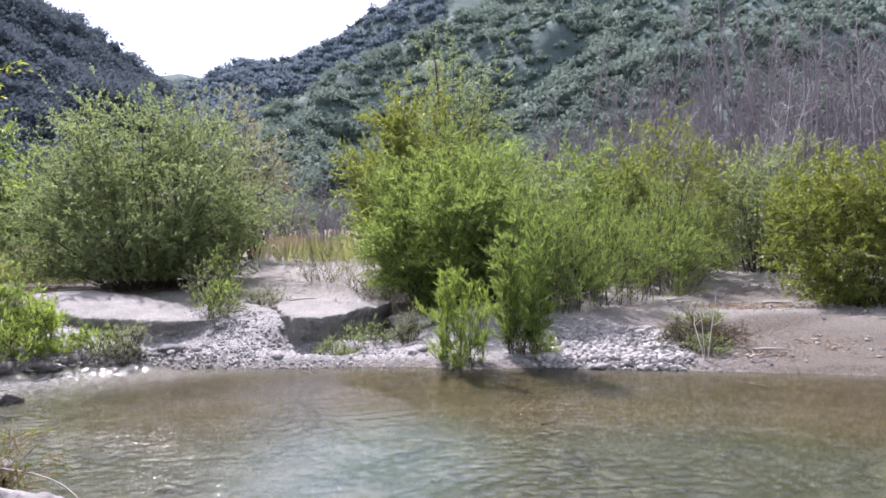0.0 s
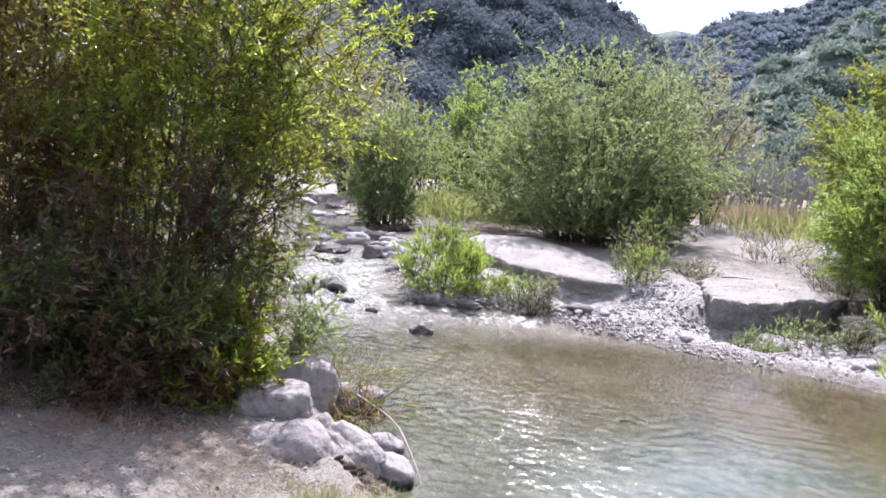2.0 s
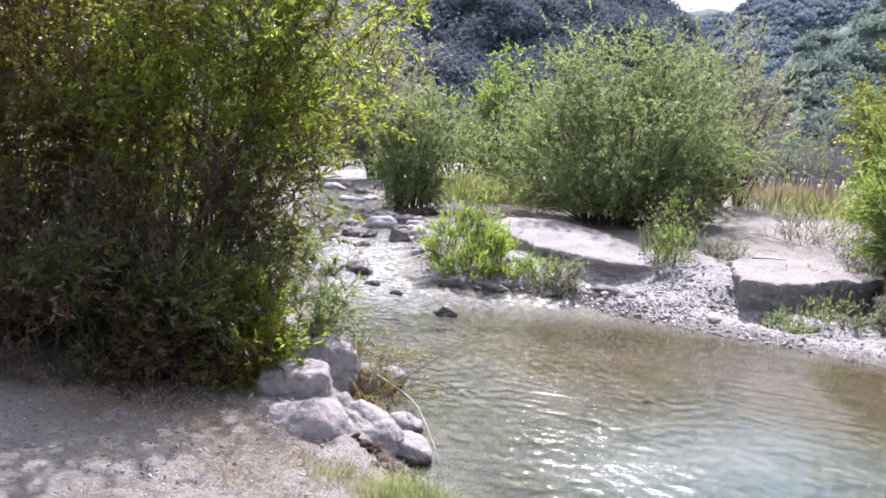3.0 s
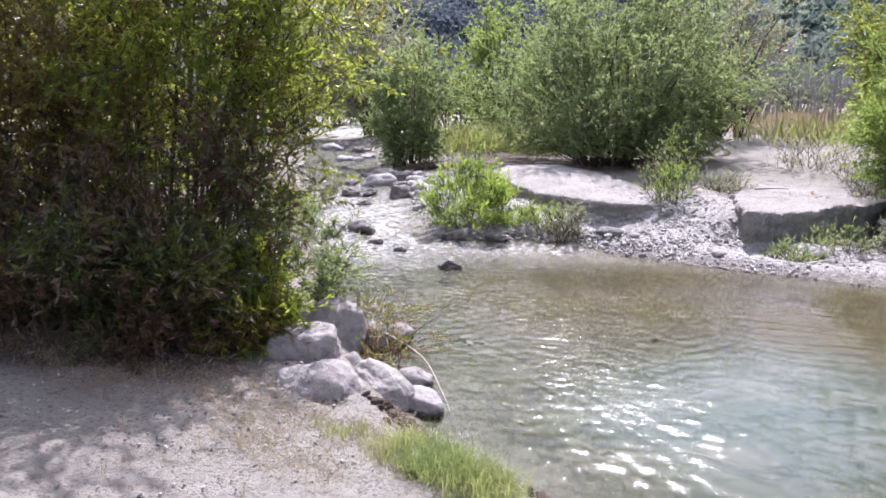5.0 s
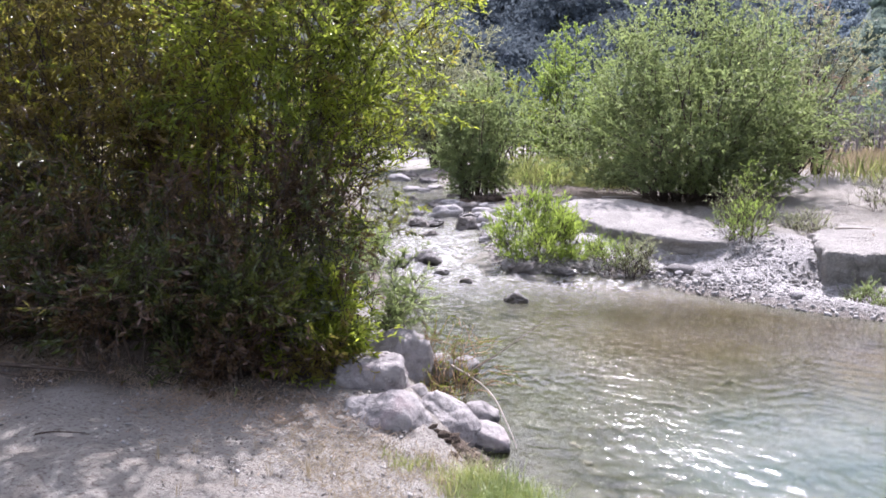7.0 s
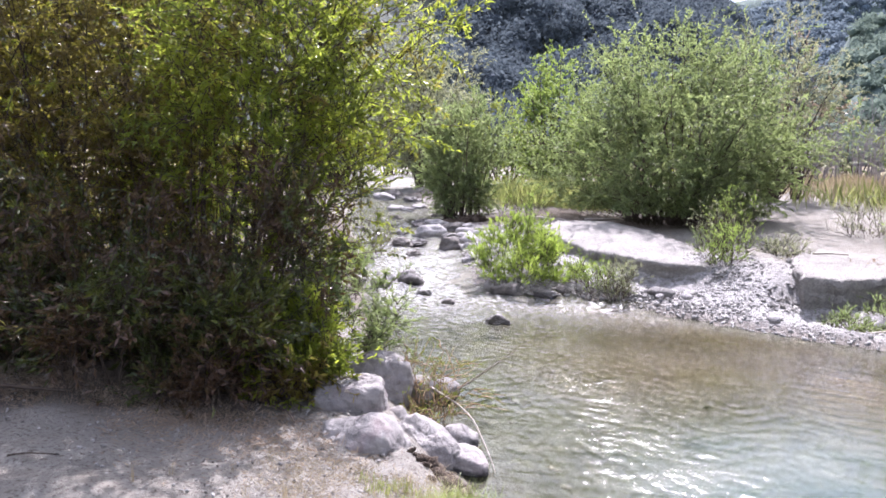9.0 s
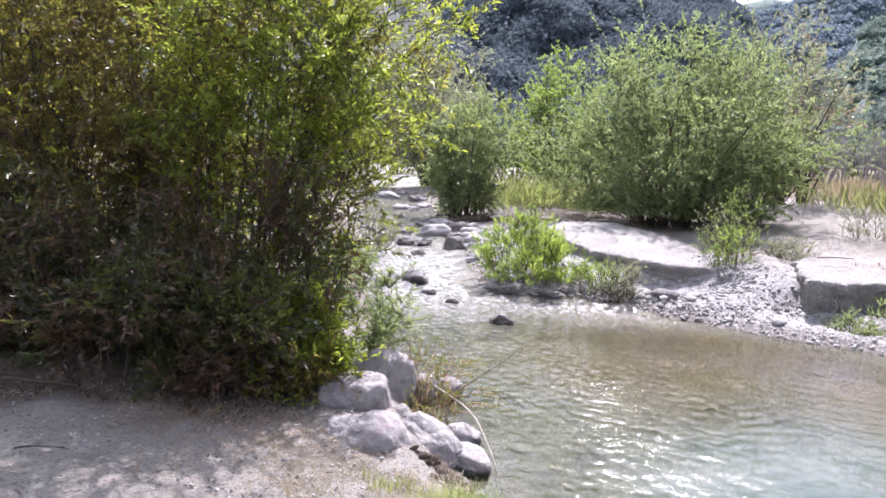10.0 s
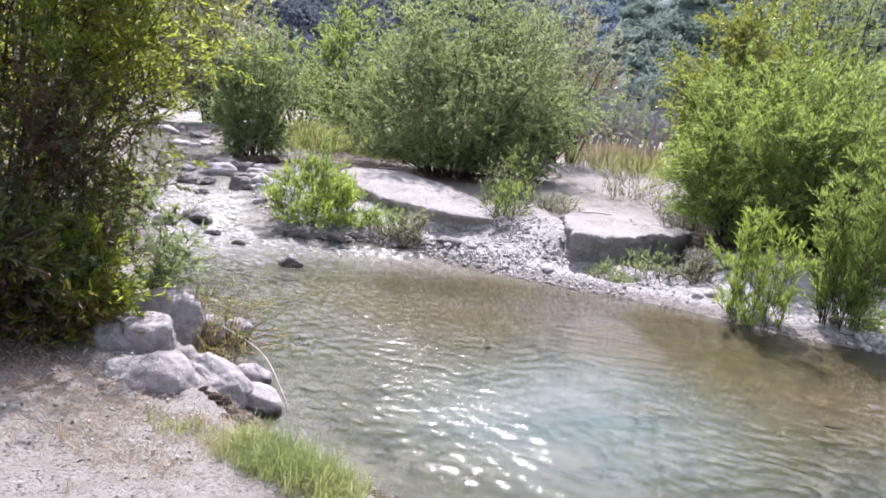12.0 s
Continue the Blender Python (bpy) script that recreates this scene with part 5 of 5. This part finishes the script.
# ---- grasses and weeds ----
def blades(name, spots, length, width, material, label, seed, lean=0.45, category="grass", kind="stuff", per=1, lift=0.0):
    rng = np.random.RandomState(seed)
    z, *_ = terrain(spots[:, 0], spots[:, 1])
    pos = np.concatenate([spots, z[:, None] - 0.01 + lift], 1)
    pos = np.repeat(pos, per, 0)
    d = np.stack([rng.normal(size=len(pos)) * lean, rng.normal(size=len(pos)) * lean, np.ones(len(pos))], 1)
    v, f = leaf_cloud(pos, d * 3, length, width, rng, 0.1, 0.0)
    tagged(new(name, mesh_from(name, v, f, material)), label, category, kind=kind)


def disc(n, x, y, rx, ry, seed, turn=0.0):
    rng = np.random.RandomState(seed)
    a, r = rng.uniform(0, 6.283, n), np.sqrt(rng.uniform(0, 1, n)) * (1 + 0.2 * rng.normal(size=n))
    u, v = np.cos(a) * r * rx, np.sin(a) * r * ry
    return np.stack([x + u * math.cos(turn) - v * math.sin(turn), y + u * math.sin(turn) + v * math.cos(turn)], 1)




def tufts(name, spots, per, length, width, material, label, seed, spread=0.02, lean=0.5):
    """Tufts of grass: thin blades that rise from a common foot and bow outwards."""
    rng = np.random.RandomState(seed)
    foot = np.repeat(spots, per, 0) + rng.normal(size=(len(spots) * per, 2)) * spread
    z, *_ = terrain(foot[:, 0], foot[:, 1])
    n = len(foot)
    pos = np.concatenate([foot, z[:, None] - 0.01], 1)
    a = rng.uniform(0, 6.283, n)
    h = length * rng.uniform(0.45, 1.15, n) * np.repeat(rng.uniform(0.6, 1.2, len(spots)), per)
    out = lean * rng.uniform(0.1, 1.0, n) * h
    way = np.stack([np.cos(a), np.sin(a), 0 * a], 1)
    side = np.stack([-np.sin(a), np.cos(a), 0 * a], 1) * width * rng.uniform(0.6, 1.2, (n, 1))
    up = np.array([0, 0, 1.0])
    mid = pos + way * out[:, None] * 0.35 + up * h[:, None] * 0.6
    tip = pos + way * out[:, None] + up * h[:, None] * (0.95 - 0.3 * (out / (h + 1e-6)))[:, None]
    v = np.stack([pos - side * 0.5, pos + side * 0.5, mid + side * 0.4, mid - side * 0.4, tip, tip], 1).reshape(-1, 3)
    i = np.arange(n)[:, None] * 6
    f = np.concatenate([i + np.array([[0, 1, 2, 3]]), i + np.array([[3, 2, 4, 5]])])
    tagged(new(name, mesh_from(name, v, f, material)), label, "grass", kind="stuff")


tufts("grass_tuft", disc(85, -0.68, 2.76, 0.40, 0.15, 1, -0.62), 44, 0.17, 0.0034, M_GRASS, "fresh green grass along the bank edge", 2, 0.028, 1.1)
tufts("grass_tuft", disc(16, -1.22, 3.02, 0.24, 0.10, 3, -0.3), 26, 0.06, 0.003, M_GRASS, "thin green grass beside the boulders", 4, 0.025, 0.8)
tufts("dry_grass", disc(46, -0.85, 2.92, 0.46, 0.2, 14, -0.65), 26, 0.09, 0.0026, M_STRAW, "dry straw among the green bank grass", 15, 0.03, 1.1)
blades("dry_grass", disc(3600, -1.25, 2.85, 0.75, 0.36, 5, -0.4), 0.05, 0.0028, M_STRAW, "short dry straw-coloured grass on the sand", 6, 1.6)
tufts("dry_weed", disc(26, -1.6, 2.5, 0.9, 0.45, 23, -0.3), 7, 0.10, 0.0024, M_STRAW, "thin dry weed stalks standing in the sand", 24, 0.006, 0.5)
tufts("dry_grass", disc(30, -1.02, 3.42, 0.22, 0.06, 25, -0.55), 24, 0.07, 0.0026, M_STRAW, "matted dead grass hanging over the bank edge", 26, 0.03, 1.6)
blades("fallen_twigs", disc(1100, -2.4, 3.1, 1.7, 0.7, 11, 0.1), 0.05, 0.004, M_RUSSET_LEAF, "dry leaf and twig bits scattered on the sand", 12, 7.0)
blades("slab_litter", disc(420, 2.5, 12.3, 0.6, 0.35, 17, 0.4), 0.11, 0.03, M_RUSSET_LEAF, "brown dead leaves lying on the sand block", 18, 6.0, lift=0.07)
blades("beach_litter", np.concatenate([disc(420, 9.0, 9.6, 1.9, 0.5, 19, -0.3), disc(420, 7.4, 7.4, 1.5, 0.6, 20, -0.5), disc(240, 11.0, 11.2, 1.6, 0.4, 21, -0.2)]), 0.11, 0.02,
       M_RUSSET_LEAF, "brown leaf and twig litter on the sandy beach", 22, 6.0, per=2)
blades("dry_litter", disc(7500, -3.3, 3.35, 1.5, 0.42, 7, 0.0), 0.06, 0.005, M_RUSSET_LEAF, "dry brown leaf litter under the willow", 8, 2.2)
back_grass = gravel_spots(15000, (-10, 16, 15.5, 46), 35, lambda dn, df, ch, p, r: (~ch) & (df < dn) & (df > 9 + 3 * r))
blades("meadow_grass", back_grass, 0.45, 0.022, M_STRAW, "tall dry straw-coloured meadow grass", 9, 0.35, per=2)
green_grass = np.concatenate([disc(1800, -3.6, 21.5, 2.2, 2.5, 36), disc(260, 5.0, 20.5, 2.5, 2.0, 37)])
blades("reed_grass", green_grass, 0.75, 0.025, M_GRASS, "tall green grass on the flat", 10, 0.3, per=2)

WEED = "weeds on the gravel bar"
plant("streamside_weed", -2.35, 10.1, "bright yellow-green leafy weed clump beside the riffle", "weed", M_FRESH_LEAF, 90, group=WEED,
      lobes=34, twigs=900, leaves=10000, height=0.66, radius=0.82, lobe=0.3, waist=0.3, shell=(0.3, 0.9), twig_len=0.22, upright=0.8, spray=0.55, droop=0.0, leaf=(0.085, 0.013), stem_r=0.004, base_r=0.5)
plant("streamside_weed", -2.3, 10.25, "tall thin green weed stalks beside the riffle", "weed", M_WILLOW_PALE, 91, group=WEED,
      stems=14, twigs=120, leaves=1100, height=1.15, radius=0.4, spread=0.7, bottom=0.05, twig_len=0.16, upright=0.8, bushy=0.7, droop=0.0, leaf=(0.07, 0.009), stem_r=0.004, skirt=0.1)
for k, (x, y, h, r, mat) in enumerate([(-1.35, 10.0, 0.45, 0.35, M_WILLOW_PALE), (-0.95, 9.85, 0.55, 0.25, M_SAGE_LEAF), (0.35, 11.1, 0.55, 0.35, M_WILLOW_PALE),
                                       (0.5, 12.0, 1.15, 0.4, M_WILLOW_PALE), (0.25, 12.8, 0.8, 0.45, M_SAGE_LEAF), (1.25, 12.5, 0.35, 0.4, M_SAGE_LEAF),
                                       (1.75, 9.45, 0.24, 0.35, M_WILLOW), (2.35, 9.9, 0.32, 0.5, M_WILLOW), (2.9, 9.6, 0.5, 0.22, M_SAGE_LEAF),
                                       (3.3, 12.4, 0.9, 0.5, M_SAGE_LEAF), (3.6, 13.8, 1.0, 0.7, M_SAGE_LEAF), (2.9, 15.2, 0.9, 0.7, M_SAGE_LEAF),
                                       (6.5, 7.4, 0.2, 0.35, M_WILLOW), (7.2, 8.2, 0.3, 0.4, M_WILLOW), (-4.7, 9.4, 0.5, 0.35, M_WILLOW_PALE),
                                       (-5.2, 11.2, 0.8, 0.5, M_YELLOW_LEAF), (-3.9, 7.6, 0.6, 0.4, M_WILLOW), (-4.4, 18.5, 1.0, 1.0, M_WILLOW_PALE)]):
    lab = {"willow_leaf_pale": "bright green low leafy weed", "sage_leaf": "grey-green scrubby weed on the bar", "willow_leaf": "green leafy weed on the bar",
           "yellowing_leaf": "yellowing weed at the water's edge"}[mat.name]
    plant("weed", x, y, lab, "weed", mat, 100 + k, group=WEED, stems=34, twigs=160, leaves=950, height=h, radius=r, spread=0.6, bottom=0.04,
          twig_len=0.18 + 0.16 * h, upright=0.7, bushy=0.8, droop=0.0, leaf=(0.065, 0.010), stem_r=0.004, skirt=0.3)


# ---- dead wood ----
def stick(name, points, radius, label, material, group=""):
    p = np.array(points, dtype=float)
    t = np.linspace(0, 1, len(p))
    tt = np.linspace(0, 1, 14)
    path = np.stack([np.interp(tt, t, p[:, k]) for k in range(3)], 1)
    for _ in range(2):
        path[1:-1] = 0.25 * path[:-2] + 0.5 * path[1:-1] + 0.25 * path[2:]
    v, f = tubes(path[None], (radius * (1 - 0.6 * tt))[None], 7)
    return tagged(new(name, mesh_from(name, v, f, material, True)), label, "dead wood", group)


stick("bleached_stick", [(-1.70, 4.75, 0.21), (-1.53, 4.6, 0.21), (-1.36, 4.45, 0.205), (-1.23, 4.3, 0.18), (-1.14, 4.15, 0.13), (-1.03, 4.05, 0.03), (-1.0, 4.0, -0.05)], 0.007,
      "thin bleached curved stick arching into the water", M_DEAD_WOOD)
plant("dry_twig_shrub", -1.72, 4.78, "dry brown twiggy shrub with sparse yellow leaves at the water", "shrub", M_YELLOW_LEAF, 120, wood="twigwork",
      stems=26, twigs=160, leaves=900, height=0.55, radius=0.45, spread=0.25, bottom=0.05, twig_len=0.25, leaf=(0.04, 0.008), stem_r=0.006, skirt=0.4,
      bark=rough_material("dry_twig_bark", (0.26, 0.17, 0.09), (0.38, 0.27, 0.16), (0.18, 0.12, 0.07), 9))
stick("leaning_branch", [(-1.74, 4.62, 0.04), (-1.59, 5.0, 0.13), (-1.5, 5.6, 0.16), (-1.37, 6.4, 0.22)], 0.008,
      "thin brown branch leaning out over the water", M_BARK)
STICKS = "sticks lying on the sand"
for k, (x, y, l0, turn, r) in enumerate([(-3.75, 3.0, 0.9, 12, 0.02), (-3.9, 2.85, 0.7, 5, 0.015), (-2.8, 2.42, 0.22, 20, 0.005), (-2.15, 3.55, 0.3, -40, 0.008),
                                         (9.8, 9.2, 0.5, -40, 0.03), (7.3, 6.95, 0.45, -20, 0.025), (6.9, 6.8, 0.35, 15, 0.02), (8.6, 10.3, 0.7, 5, 0.025),
                                         (2.0, 9.25, 0.35, 40, 0.02), (0.75, 11.9, 0.4, 70, 0.03), (6.05, 6.05, 0.4, 100, 0.02), (11.0, 11.0, 0.8, 15, 0.03),
                                         (-2.0, 16.3, 0.9, 30, 0.03), (-3.2, 15.9, 0.8, -10, 0.03), (1.9, 12.4, 0.5, 10, 0.02)]):
    c, d = math.cos(radians(turn)) * l0 / 2, math.sin(radians(turn)) * l0 / 2
    z0 = ground_height(x, y) + r + 0.02
    if abs(x - 1.9) < 0.05:
        z0 = 0.60
    stick("stick", [(x - c, y - d, z0), (x - c * 0.2, y - d * 0.4, z0 + 0.02), (x + c, y + d, z0 + 0.015)], r,
          "bleached dry stick lying on the ground" if k > 3 else "brown dry stick lying on the ground", M_DEAD_WOOD if k > 3 else M_BARK, STICKS)
plant("dead_branch", 6.2, 6.95, "dead bare branch stuck in the sandy bank", "dead wood", M_WILLOW, 121, bark=M_DEAD_WOOD, wood="branchwork",
      stems=3, twigs=9, leaves=0, height=1.2, radius=0.5, spread=0.1, bottom=0.2, twig_len=0.4, stem_r=0.014)
plant("low_brush", 6.75, 7.7, "low dark scrubby brush on the bank", "shrub", M_SHADED_UNDER_LEAF, 122,
      stems=40, twigs=420, leaves=2600, height=0.32, radius=0.6, spread=0.6, bottom=0.05, twig_len=0.3, leaf=(0.05, 0.01), stem_r=0.008, skirt=0.5)
stick("floating_twig", [(2.62, 5.12, 0.012), (2.68, 5.1, 0.014), (2.75, 5.11, 0.012)], 0.008, "short dark twig floating on the water", M_BARK)
